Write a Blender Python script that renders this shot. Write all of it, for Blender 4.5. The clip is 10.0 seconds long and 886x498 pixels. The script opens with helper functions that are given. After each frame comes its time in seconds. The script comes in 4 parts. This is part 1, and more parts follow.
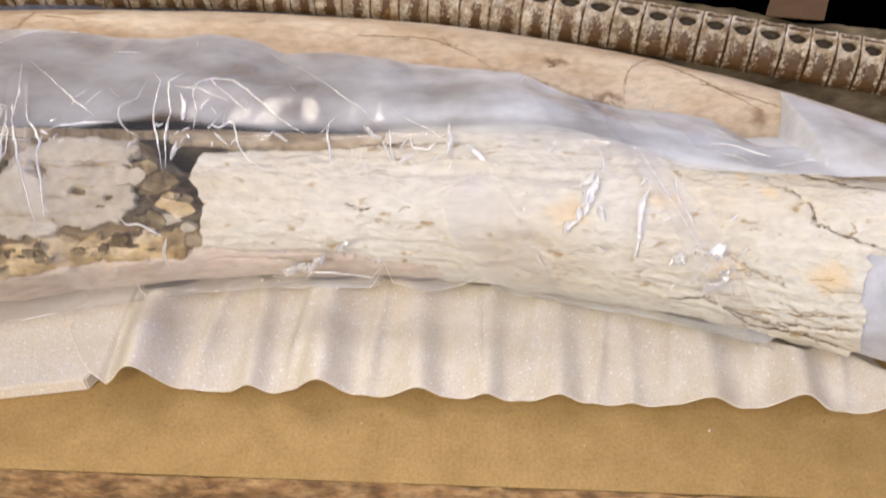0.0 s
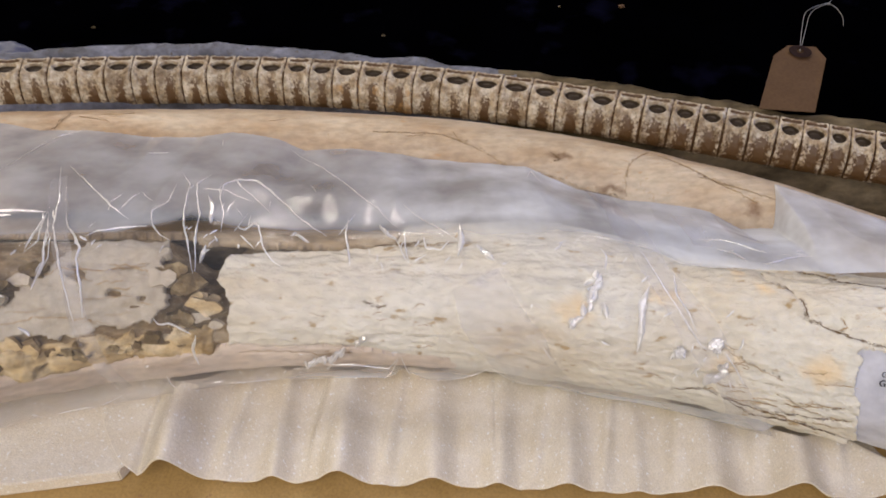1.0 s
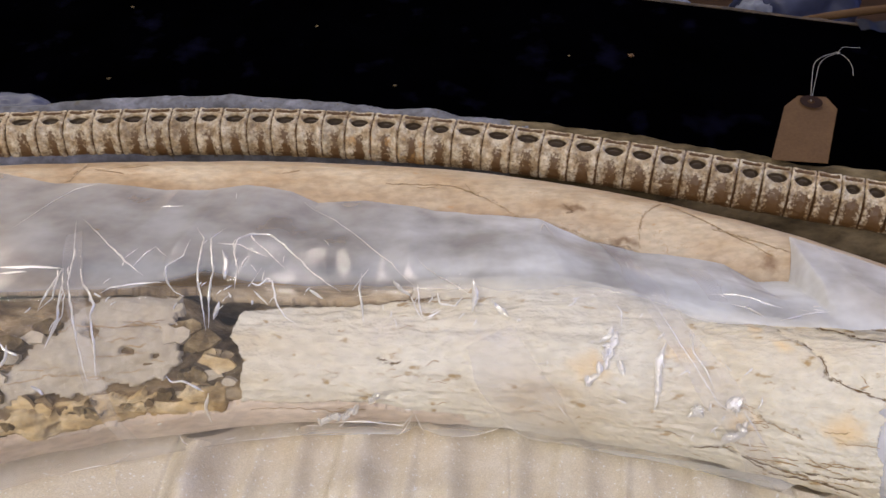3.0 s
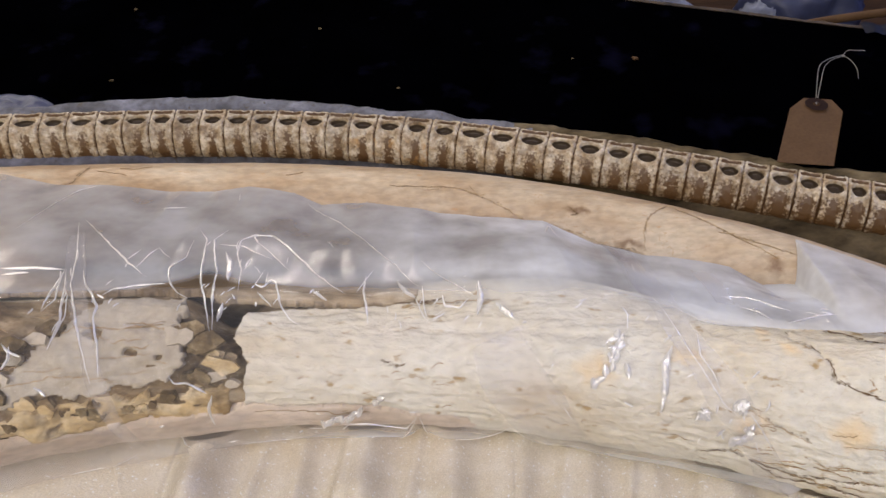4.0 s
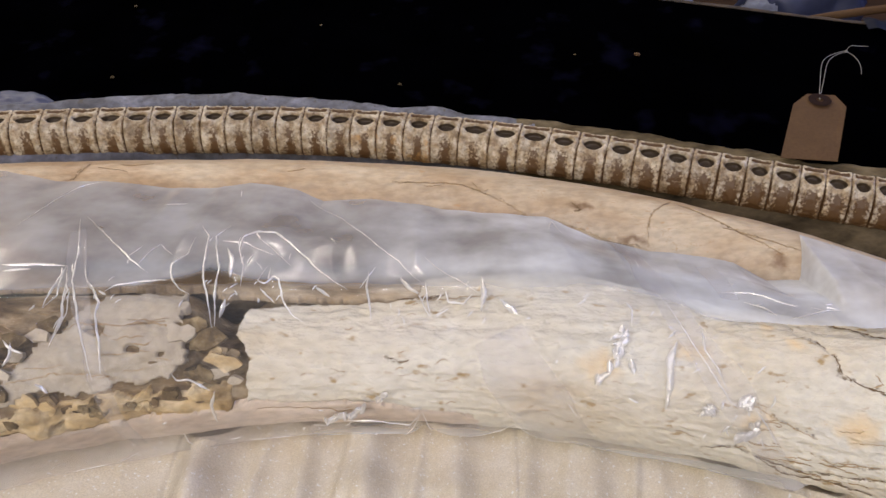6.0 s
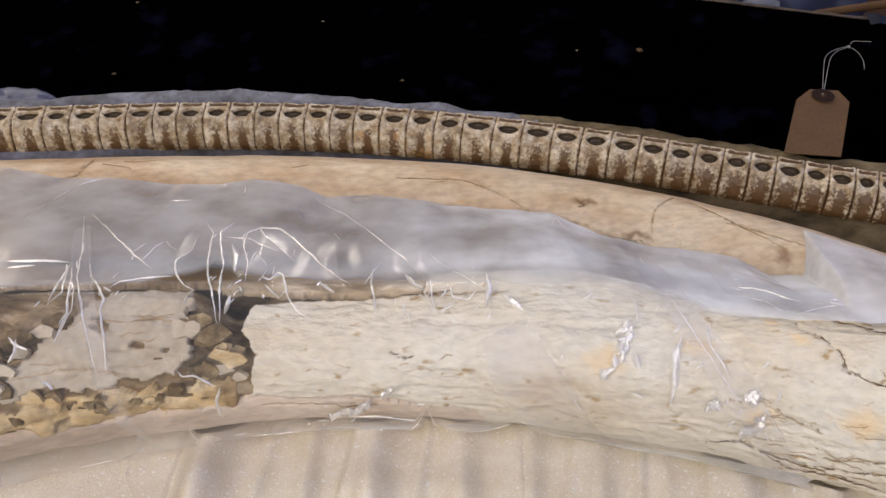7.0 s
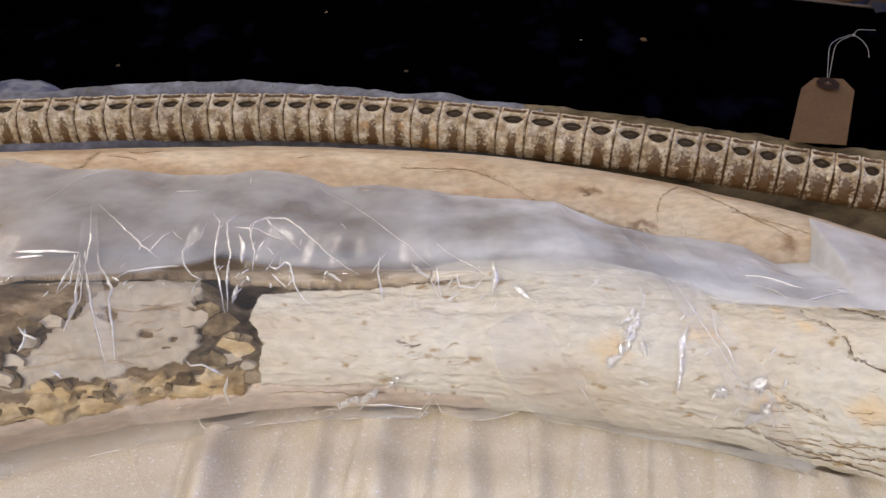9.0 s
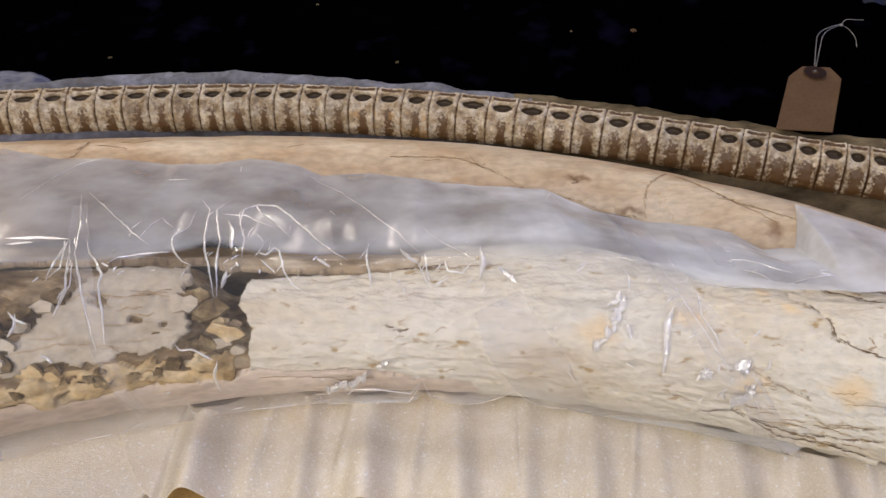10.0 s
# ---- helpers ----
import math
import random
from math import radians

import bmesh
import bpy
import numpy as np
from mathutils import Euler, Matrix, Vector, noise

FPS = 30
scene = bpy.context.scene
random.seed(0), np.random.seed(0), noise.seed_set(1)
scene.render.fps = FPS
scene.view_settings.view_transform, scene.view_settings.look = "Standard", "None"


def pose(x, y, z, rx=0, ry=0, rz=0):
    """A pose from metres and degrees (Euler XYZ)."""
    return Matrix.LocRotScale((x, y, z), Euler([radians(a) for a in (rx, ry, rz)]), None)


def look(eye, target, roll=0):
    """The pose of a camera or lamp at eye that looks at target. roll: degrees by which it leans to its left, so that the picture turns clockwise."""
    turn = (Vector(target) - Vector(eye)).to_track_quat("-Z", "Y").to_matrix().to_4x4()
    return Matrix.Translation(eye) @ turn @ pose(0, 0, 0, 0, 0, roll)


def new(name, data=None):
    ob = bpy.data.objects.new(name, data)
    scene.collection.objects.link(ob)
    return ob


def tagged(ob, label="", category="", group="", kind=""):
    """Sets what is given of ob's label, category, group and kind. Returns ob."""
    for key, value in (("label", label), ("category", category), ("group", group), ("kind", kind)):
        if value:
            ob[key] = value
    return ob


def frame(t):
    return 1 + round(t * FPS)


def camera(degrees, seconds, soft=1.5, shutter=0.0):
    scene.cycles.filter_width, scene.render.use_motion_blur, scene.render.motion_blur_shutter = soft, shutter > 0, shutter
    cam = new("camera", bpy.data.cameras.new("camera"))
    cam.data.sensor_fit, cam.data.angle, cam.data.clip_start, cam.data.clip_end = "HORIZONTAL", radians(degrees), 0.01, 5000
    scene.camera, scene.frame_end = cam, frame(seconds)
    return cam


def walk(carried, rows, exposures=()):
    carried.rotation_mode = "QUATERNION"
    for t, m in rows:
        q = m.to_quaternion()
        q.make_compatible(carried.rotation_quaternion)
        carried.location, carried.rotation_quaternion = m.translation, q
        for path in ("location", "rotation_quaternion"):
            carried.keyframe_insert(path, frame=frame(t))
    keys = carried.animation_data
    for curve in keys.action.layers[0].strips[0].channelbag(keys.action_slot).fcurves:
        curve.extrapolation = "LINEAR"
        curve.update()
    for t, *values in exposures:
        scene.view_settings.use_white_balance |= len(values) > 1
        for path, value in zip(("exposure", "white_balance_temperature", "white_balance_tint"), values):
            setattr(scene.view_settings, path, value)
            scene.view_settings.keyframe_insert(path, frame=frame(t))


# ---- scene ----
cam = camera(57.6, 10.0, shutter=0.5)
PATH = [
    (0, (0.085, 0.128, 0.4), (0.042, 1.586, -0.968), 0.6),
    (0.5, (0.092, 0.126, 0.428), (0.024, 1.629, -0.89), -0.4),
    (1, (0.086, 0.127, 0.444), (0.006, 1.659, -0.84), -0.9),
    (1.5, (0.085, 0.129, 0.457), (-0.005, 1.685, -0.796), -1.3),
    (2, (0.081, 0.138, 0.454), (-0.016, 1.71, -0.778), -1.5),
    (2.5, (0.082, 0.136, 0.454), (-0.018, 1.716, -0.768), -1.5),
    (4, (0.079, 0.137, 0.45), (-0.024, 1.731, -0.755), -1.4),
    (4.5, (0.076, 0.138, 0.449), (-0.024, 1.731, -0.756), -1.2),
    (5, (0.077, 0.138, 0.45), (-0.02, 1.731, -0.755), -1.2),
    (5.5, (0.077, 0.138, 0.448), (-0.024, 1.73, -0.758), -1.4),
    (7, (0.073, 0.137, 0.447), (-0.027, 1.723, -0.767), -1.5),
    (7.5, (0.072, 0.137, 0.45), (-0.03, 1.719, -0.769), -1.7),
    (8, (0.071, 0.135, 0.447), (-0.032, 1.716, -0.773), -1.7),
    (8.5, (0.07, 0.134, 0.446), (-0.037, 1.713, -0.777), -1.9),
    (9, (0.07, 0.134, 0.446), (-0.034, 1.709, -0.782), -1.8),
    (9.5, (0.068, 0.13, 0.443), (-0.029, 1.705, -0.785), -1.7),
    (10, (0.076, 0.126, 0.441), (-0.02, 1.7, -0.79), -1.8),
]
walk(cam, [(t, look(eye, target, roll)) for t, eye, target, roll in PATH],
     exposures=[(0, 0.06), (0.5, -0.17), (1.0, -0.28), (1.5, -0.26), (2.5, -0.22), (8.0, -0.24), (10, -0.27)])

# ---- world and lamps ----
world = bpy.data.worlds.new("room_dark")
world.use_nodes = True
world.node_tree.nodes["Background"].inputs[0].default_value = (0.55, 0.6, 0.8, 1)
world.node_tree.nodes["Background"].inputs[1].default_value = 0.02
scene.world = world


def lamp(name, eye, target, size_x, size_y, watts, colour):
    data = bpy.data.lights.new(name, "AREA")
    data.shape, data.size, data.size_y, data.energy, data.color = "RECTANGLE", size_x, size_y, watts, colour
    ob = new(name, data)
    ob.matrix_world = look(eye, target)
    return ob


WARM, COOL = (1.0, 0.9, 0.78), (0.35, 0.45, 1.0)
# Unseen warm panel added as broad front fill; no opening is known there.
lamp("fill_front", (-0.1, -1.85, 1.15), (-0.1, 0.5, 0.3), 3.0, 1.6, 57, WARM)
# Unseen strips without fixtures, added to fill and to draw glints on the bag.
lamp("fill_strip_front", (-0.8, -0.75, 1.1), (0.05, 0.45, 0), 0.08, 1.4, 17, WARM)
lamp("glint_strip_back", (-0.95, 1.9, 1.5), (0, 0.6, 0.1), 0.13, 1.3, 17, WARM)
lamp("glint_strip_far", (0.6, 2.1, 1.5), (0, 0.6, 0.1), 0.1, 1.2, 9, WARM)
lamp("glint_strip_middle", (-0.35, 2.1, 1.5), (0, 0.6, 0.1), 0.035, 1.2, 11, WARM)
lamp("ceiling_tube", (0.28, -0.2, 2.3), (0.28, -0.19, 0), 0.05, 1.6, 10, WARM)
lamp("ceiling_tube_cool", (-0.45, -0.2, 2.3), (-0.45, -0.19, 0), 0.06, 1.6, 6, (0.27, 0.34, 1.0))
# Unseen cool strips, added to draw blue glints on the bag.
lamp("glint_strip_cool", (1.5, 1.6, 1.3), (0.1, 0.6, 0.1), 0.16, 1.0, 12, COOL)
lamp("glint_strip_cool_front", (0.75, -0.6, 1.05), (0.0, 0.5, 0.1), 0.09, 1.8, 6, COOL)


# ---- material makers ----
def surf(name, stops, scale=20, stretch=(1, 1, 1), rough=0.6, bump=0.3, bump_scale=200, dist=0.002, fine=None,
         spots=None, spec=0.5, rand=0.0, veins=None):
    """A mottled surface: a broad colour ramp, fine grain multiplied in, darker specks, and relief."""
    m = bpy.data.materials.new(name)
    m.use_nodes = True
    n, l = m.node_tree.nodes, m.node_tree.links
    b = n["Principled BSDF"]
    tc = n.new("ShaderNodeTexCoord")
    mp = n.new("ShaderNodeMapping")
    mp.inputs["Scale"].default_value = stretch
    l.new(tc.outputs["Object"], mp.inputs["Vector"])
    broad = n.new("ShaderNodeTexNoise")
    broad.inputs["Scale"].default_value, broad.inputs["Detail"].default_value = scale, 6
    broad.inputs["Roughness"].default_value = 0.62
    l.new(mp.outputs[0], broad.inputs["Vector"])
    ramp = n.new("ShaderNodeValToRGB")
    while len(ramp.color_ramp.elements) < len(stops):
        ramp.color_ramp.elements.new(0.5)
    for e, (p, c) in zip(ramp.color_ramp.elements, stops):
        e.position, e.color = p, (*c, 1)
    l.new(broad.outputs["Fac"], ramp.inputs[0])
    colour = ramp.outputs[0]
    grain = n.new("ShaderNodeTexNoise")
    grain.inputs["Scale"].default_value, grain.inputs["Detail"].default_value = bump_scale, 5
    l.new(mp.outputs[0], grain.inputs["Vector"])
    if fine:
        mr = n.new("ShaderNodeMapRange")
        mr.inputs[1].default_value, mr.inputs[2].default_value = 0.35, 0.62
        mr.inputs[3].default_value, mr.inputs[4].default_value = fine, 1.0
        l.new(grain.outputs["Fac"], mr.inputs[0])
        mix = n.new("ShaderNodeMix")
        mix.data_type, mix.blend_type = "RGBA", "MULTIPLY"
        mix.inputs[0].default_value = 1
        l.new(colour, mix.inputs[6])
        l.new(mr.outputs[0], mix.inputs[7])
        colour = mix.outputs[2]
    if spots:
        sc, lo, hi, sc_col = spots
        sp = n.new("ShaderNodeTexNoise")
        sp.inputs["Scale"].default_value, sp.inputs["Detail"].default_value = sc, 3
        l.new(mp.outputs[0], sp.inputs["Vector"])
        mr = n.new("ShaderNodeMapRange")
        mr.inputs[1].default_value, mr.inputs[2].default_value = lo, hi
        l.new(sp.outputs["Fac"], mr.inputs[0])
        mix = n.new("ShaderNodeMix")
        mix.data_type = "RGBA"
        l.new(mr.outputs[0], mix.inputs[0])
        l.new(colour, mix.inputs[6])
        mix.inputs[7].default_value = (*sc_col, 1)
        colour = mix.outputs[2]
    if veins:
        v_scale, v_stretch, v_width, v_colour = veins
        mv = n.new("ShaderNodeMapping")
        mv.inputs["Scale"].default_value = v_stretch
        l.new(tc.outputs["Object"], mv.inputs["Vector"])
        vn = n.new("ShaderNodeTexNoise")
        vn.inputs["Scale"].default_value, vn.inputs["Detail"].default_value = v_scale, 4
        l.new(mv.outputs[0], vn.inputs["Vector"])
        sub = n.new("ShaderNodeMath")
        sub.operation = "SUBTRACT"
        sub.inputs[1].default_value = 0.5
        l.new(vn.outputs["Fac"], sub.inputs[0])
        ab = n.new("ShaderNodeMath")
        ab.operation = "ABSOLUTE"
        l.new(sub.outputs[0], ab.inputs[0])
        line = n.new("ShaderNodeMapRange")
        line.inputs[1].default_value, line.inputs[2].default_value = 0.0, v_width
        line.inputs[3].default_value, line.inputs[4].default_value = 1.0, 0.0
        l.new(ab.outputs[0], line.inputs[0])
        gate = n.new("ShaderNodeMapRange")
        gate.inputs[1].default_value, gate.inputs[2].default_value = 0.42, 0.52
        l.new(broad.outputs["Fac"], gate.inputs[0])
        mul = n.new("ShaderNodeMath")
        mul.operation = "MULTIPLY"
        l.new(line.outputs[0], mul.inputs[0])
        l.new(gate.outputs[0], mul.inputs[1])
        mix = n.new("ShaderNodeMix")
        mix.data_type = "RGBA"
        l.new(mul.outputs[0], mix.inputs[0])
        l.new(colour, mix.inputs[6])
        mix.inputs[7].default_value = (*v_colour, 1)
        colour = mix.outputs[2]
    if rand:
        oi = n.new("ShaderNodeObjectInfo")
        mr = n.new("ShaderNodeMapRange")
        mr.inputs[3].default_value, mr.inputs[4].default_value = 1 - rand, 1.0
        l.new(oi.outputs["Random"], mr.inputs[0])
        mix = n.new("ShaderNodeMix")
        mix.data_type, mix.blend_type = "RGBA", "MULTIPLY"
        mix.inputs[0].default_value = 1
        l.new(colour, mix.inputs[6])
        l.new(mr.outputs[0], mix.inputs[7])
        colour = mix.outputs[2]
    l.new(colour, b.inputs["Base Color"])
    b.inputs["Roughness"].default_value = rough
    b.inputs["Specular IOR Level"].default_value = spec
    if bump:
        bp = n.new("ShaderNodeBump")
        bp.inputs["Strength"].default_value, bp.inputs["Distance"].default_value = bump, dist
        l.new(grain.outputs["Fac"], bp.inputs["Height"])
        l.new(bp.outputs[0], b.inputs["Normal"])
    return m


def stained(m, colour, lo=0.35, hi=0.6, name="stain_shade", scale=320, amount=0.9):
    """Mixes a second colour, for stains and for painted shade, in where the mesh's named value, broken up by grain, is
    high.
    """
    n, l = m.node_tree.nodes, m.node_tree.links
    b = n["Principled BSDF"]
    at = n.new("ShaderNodeAttribute")
    at.attribute_name = name
    no = n.new("ShaderNodeTexNoise")
    no.inputs["Scale"].default_value, no.inputs["Detail"].default_value = scale, 4
    tc = n.new("ShaderNodeTexCoord")
    l.new(tc.outputs["Object"], no.inputs["Vector"])
    ad = n.new("ShaderNodeMath")
    ad.operation = "MULTIPLY_ADD"
    l.new(no.outputs["Fac"], ad.inputs[0])
    ad.inputs[1].default_value = amount
    l.new(at.outputs["Fac"], ad.inputs[2])
    mr = n.new("ShaderNodeMapRange")
    mr.inputs[1].default_value, mr.inputs[2].default_value = lo + amount / 2, hi + amount / 2
    l.new(ad.outputs[0], mr.inputs[0])
    mix = n.new("ShaderNodeMix")
    mix.data_type = "RGBA"
    l.new(mr.outputs[0], mix.inputs[0])
    l.new(b.inputs["Base Color"].links[0].from_socket, mix.inputs[6])
    mix.inputs[7].default_value = (*colour, 1)
    l.new(mix.outputs[2], b.inputs["Base Color"])
    return m


def film_plastic(name, haze, tint=(0.9, 0.92, 1.0), sheen=0.06, haze_scaled=False, gleam=0.0):
    """Thin clear polythene: see-through, faintly milky, glossy."""
    m = bpy.data.materials.new(name)
    m.use_nodes = True
    n, l = m.node_tree.nodes, m.node_tree.links
    n.remove(n["Principled BSDF"])
    out = n["Material Output"]
    clear = n.new("ShaderNodeBsdfTransparent")
    clear.inputs[0].default_value = (0.99, 0.99, 1.0, 1)
    milky = n.new("ShaderNodeBsdfDiffuse")
    milky.inputs[0].default_value = (*tint, 1)
    trans = n.new("ShaderNodeBsdfTranslucent")
    trans.inputs[0].default_value = (*tint, 1)
    soft = n.new("ShaderNodeMixShader")
    soft.inputs[0].default_value = 0.35
    l.new(milky.outputs[0], soft.inputs[1])
    l.new(trans.outputs[0], soft.inputs[2])
    no = n.new("ShaderNodeTexNoise")
    no.inputs["Scale"].default_value, no.inputs["Detail"].default_value = 22, 4
    tc = n.new("ShaderNodeTexCoord")
    l.new(tc.outputs["Object"], no.inputs["Vector"])
    mr = n.new("ShaderNodeMapRange")
    mr.inputs[1].default_value, mr.inputs[2].default_value = 0.3, 0.7
    mr.inputs[3].default_value, mr.inputs[4].default_value = haze * 0.6, haze * 1.4
    l.new(no.outputs["Fac"], mr.inputs[0])
    amount = mr.outputs[0]
    if haze_scaled:
        at = n.new("ShaderNodeAttribute")
        at.attribute_name = "layers"
        mul = n.new("ShaderNodeMath")
        mul.operation = "MULTIPLY"
        l.new(amount, mul.inputs[0])
        l.new(at.outputs["Fac"], mul.inputs[1])
        amount = mul.outputs[0]
    body = n.new("ShaderNodeMixShader")
    l.new(amount, body.inputs[0])
    l.new(clear.outputs[0], body.inputs[1])
    l.new(soft.outputs[0], body.inputs[2])
    gloss = n.new("ShaderNodeBsdfGlossy")
    gloss.inputs["Roughness"].default_value = sheen
    fr = n.new("ShaderNodeFresnel")
    fr.inputs["IOR"].default_value = 1.16
    top = n.new("ShaderNodeMixShader")
    if gleam:
        top.inputs[0].default_value = gleam
    else:
        l.new(fr.outputs[0], top.inputs[0])
    l.new(body.outputs[0], top.inputs[1])
    l.new(gloss.outputs[0], top.inputs[2])
    l.new(top.outputs[0], out.inputs["Surface"])
    return m


M_BOARD = surf("tan_hardboard", [(0.3, (0.36, 0.225, 0.068)), (0.7, (0.47, 0.305, 0.11))], 40, rough=0.7, bump=0.15,
               bump_scale=500, dist=0.0006, fine=0.8, spots=(160, 0.66, 0.72, (0.3, 0.18, 0.07)))
M_CHIP = surf("raw_chipboard", [(0.3, (0.16, 0.08, 0.03)), (0.5, (0.35, 0.2, 0.08)), (0.7, (0.55, 0.36, 0.17))], 160,
              (0.4, 1, 1), rough=0.85, bump=0.8, bump_scale=220, dist=0.003, fine=0.5)
# White specks put the foam's sparkle into its colour.
M_FOAM = surf("white_packing_foam", [(0.3, (0.82, 0.735, 0.58)), (0.7, (0.9, 0.84, 0.73))], 60, rough=0.25, bump=0.5,
              bump_scale=1000, dist=0.001, fine=0.85, spots=(420, 0.62, 0.7, (0.95, 0.95, 0.94)))
M_FOAM.node_tree.nodes["Principled BSDF"].inputs["Alpha"].default_value = 0.86
M_IVORY = stained(surf("chalky_ivory", [(0.27, (0.56, 0.43, 0.26)), (0.4, (0.68, 0.62, 0.495)), (0.6, (0.755, 0.73, 0.64))],
                       14, (0.55, 1, 1), rough=0.75, bump=1.0, bump_scale=210, dist=0.003, fine=0.86, veins=(90, (0.14, 1, 1), 0.0025, (0.6, 0.48, 0.3)),
                       spots=(130, 0.63, 0.72, (0.4, 0.29, 0.15))), (0.10, 0.065, 0.03))
stained(M_IVORY, (0.76, 0.58, 0.33), 0.3, 1.3, "patch", 90, 0.7)
M_IVORY_PEACH = stained(surf("smooth_peach_ivory", [(0.3, (0.36, 0.225, 0.115)), (0.46, (0.47, 0.355, 0.235)), (0.64, (0.58, 0.49, 0.37))],
                             17, (0.45, 1, 1), rough=0.38, bump=0.5, bump_scale=230, dist=0.0015, fine=0.78, veins=(60, (0.3, 1, 1), 0.003, (0.4, 0.27, 0.15)), spec=0.35,
                             spots=(150, 0.68, 0.76, (0.45, 0.28, 0.14))), (0.10, 0.065, 0.03))
stained(M_IVORY_PEACH, (0.2, 0.125, 0.07), 0.3, 1.0, "patch", 260, 0.8)
M_PINK = surf("pinkish_ivory", [(0.3, (0.55, 0.43, 0.32)), (0.6, (0.76, 0.66, 0.56))], 25, (0.5, 1, 1), rough=0.65, bump=0.4,
              bump_scale=180, dist=0.001, fine=0.8)
M_CORE = surf("crumbled_ivory_core", [(0.3, (0.07, 0.042, 0.017)), (0.47, (0.22, 0.15, 0.075)), (0.66, (0.5, 0.4, 0.26))], 55,
              (0.5, 1, 1), rough=0.8, bump=0.8, bump_scale=170, dist=0.003, fine=0.6)
M_FLAKE = surf("pale_ivory_flake", [(0.3, (0.5, 0.42, 0.31)), (0.7, (0.66, 0.6, 0.49))], 40, rough=0.7, bump=0.4,
               bump_scale=200, dist=0.001, fine=0.85, rand=0.45)
M_RUBBLE = surf("olive_brown_rubble", [(0.3, (0.08, 0.05, 0.018)), (0.5, (0.22, 0.15, 0.065)), (0.72, (0.48, 0.38, 0.22))], 70,
                rough=0.8, bump=0.8, bump_scale=190, dist=0.003, fine=0.6, rand=0.35)
M_YELLOW = surf("yellow_crumbled_ivory", [(0.3, (0.3, 0.19, 0.07)), (0.5, (0.58, 0.43, 0.22)), (0.7, (0.74, 0.62, 0.42))], 60, (0.5, 1, 1),
                rough=0.75, bump=0.8, bump_scale=200, dist=0.002, fine=0.65)
M_TAN = surf("tan_stained_ivory", [(0.3, (0.2, 0.125, 0.06)), (0.48, (0.4, 0.3, 0.18)), (0.65, (0.56, 0.46, 0.32))], 40, (0.4, 1, 1), rough=0.7, bump=0.7,
             bump_scale=180, dist=0.002, fine=0.7)
M_PLASTER = surf("white_plaster", [(0.3, (0.5, 0.51, 0.57)), (0.7, (0.62, 0.63, 0.68))], 30, rough=0.8, bump=0.4,
                 bump_scale=120, dist=0.002, fine=0.9)
M_CRACK = surf("crack_dark", [(0.3, (0.07, 0.04, 0.018)), (0.7, (0.2, 0.13, 0.06))], 300, rough=0.9, bump=0)
M_HAIR = surf("hairline_brown", [(0.3, (0.3, 0.2, 0.1)), (0.7, (0.5, 0.38, 0.23))], 300, rough=0.9, bump=0)
M_INK = surf("black_ink", [(0.4, (0.02, 0.02, 0.025)), (0.6, (0.03, 0.03, 0.03))], 30, bump=0)
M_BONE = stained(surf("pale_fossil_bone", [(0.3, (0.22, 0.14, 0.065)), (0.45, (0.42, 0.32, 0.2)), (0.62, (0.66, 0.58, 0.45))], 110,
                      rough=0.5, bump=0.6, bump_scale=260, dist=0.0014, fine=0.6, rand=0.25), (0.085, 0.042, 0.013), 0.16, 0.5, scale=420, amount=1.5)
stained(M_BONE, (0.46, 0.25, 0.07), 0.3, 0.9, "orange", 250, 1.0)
# Shade inside the socket holes put into the colour; joint lines darkened with it.
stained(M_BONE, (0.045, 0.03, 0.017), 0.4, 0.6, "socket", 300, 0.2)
M_MATRIX = surf("bluish_grey_rock", [(0.3, (0.06, 0.06, 0.07)), (0.5, (0.135, 0.14, 0.175)), (0.7, (0.24, 0.25, 0.32))], 28,
                rough=0.75, bump=0.7, bump_scale=140, dist=0.003, fine=0.65, spots=(120, 0.64, 0.7, (0.08, 0.07, 0.06)))
M_MATRIX_BROWN = surf("brown_rock", [(0.3, (0.025, 0.018, 0.01)), (0.5, (0.105, 0.08, 0.046)), (0.7, (0.2, 0.16, 0.1))], 30,
                      (0.5, 1, 1), rough=0.9, bump=0.7, bump_scale=140, dist=0.003, fine=0.6, spec=0.06)
M_BLACK = surf("black_paint", [(0.3, (0.00015, 0.00015, 0.0002)), (0.7, (0.0004, 0.0004, 0.0008))], 12, rough=1.0, bump=0.15,
               bump_scale=60, dist=0.001, spec=0.0, spots=(18, 0.62, 0.8, (0.003, 0.003, 0.009)))
M_RIM = surf("scuffed_black_edge", [(0.3, (0.006, 0.004, 0.003)), (0.6, (0.06, 0.04, 0.026))], 60, rough=0.9, bump=0.5)
M_CARD = surf("manila_card", [(0.3, (0.085, 0.047, 0.022)), (0.7, (0.108, 0.062, 0.03))], 30, rough=0.8, bump=0.15, bump_scale=400,
              dist=0.0004, fine=0.85, spec=0.15)
M_RING = surf("brown_ring", [(0.3, (0.012, 0.005, 0.003)), (0.7, (0.02, 0.008, 0.005))], 80, rough=0.7, bump=0.2, spec=0.08)
M_STRING = surf("white_string", [(0.3, (0.2, 0.19, 0.18)), (0.7, (0.32, 0.31, 0.3))], 300, rough=0.9, bump=0.5, bump_scale=900)
M_BAG = film_plastic("clear_polythene", 0.05, (0.88, 0.92, 0.98), 0.12, haze_scaled=True)
# Folds and crushed patches get white haze and extra gloss as painted glints.
M_BAG_GLINT = film_plastic("white_glint_film", 0.75, (1.0, 1.0, 1.0), 0.3, gleam=0.42)
M_BAG_GLITTER = film_plastic("white_glitter_film", 0.7, (1.0, 1.0, 1.0), 0.25, gleam=0.3)
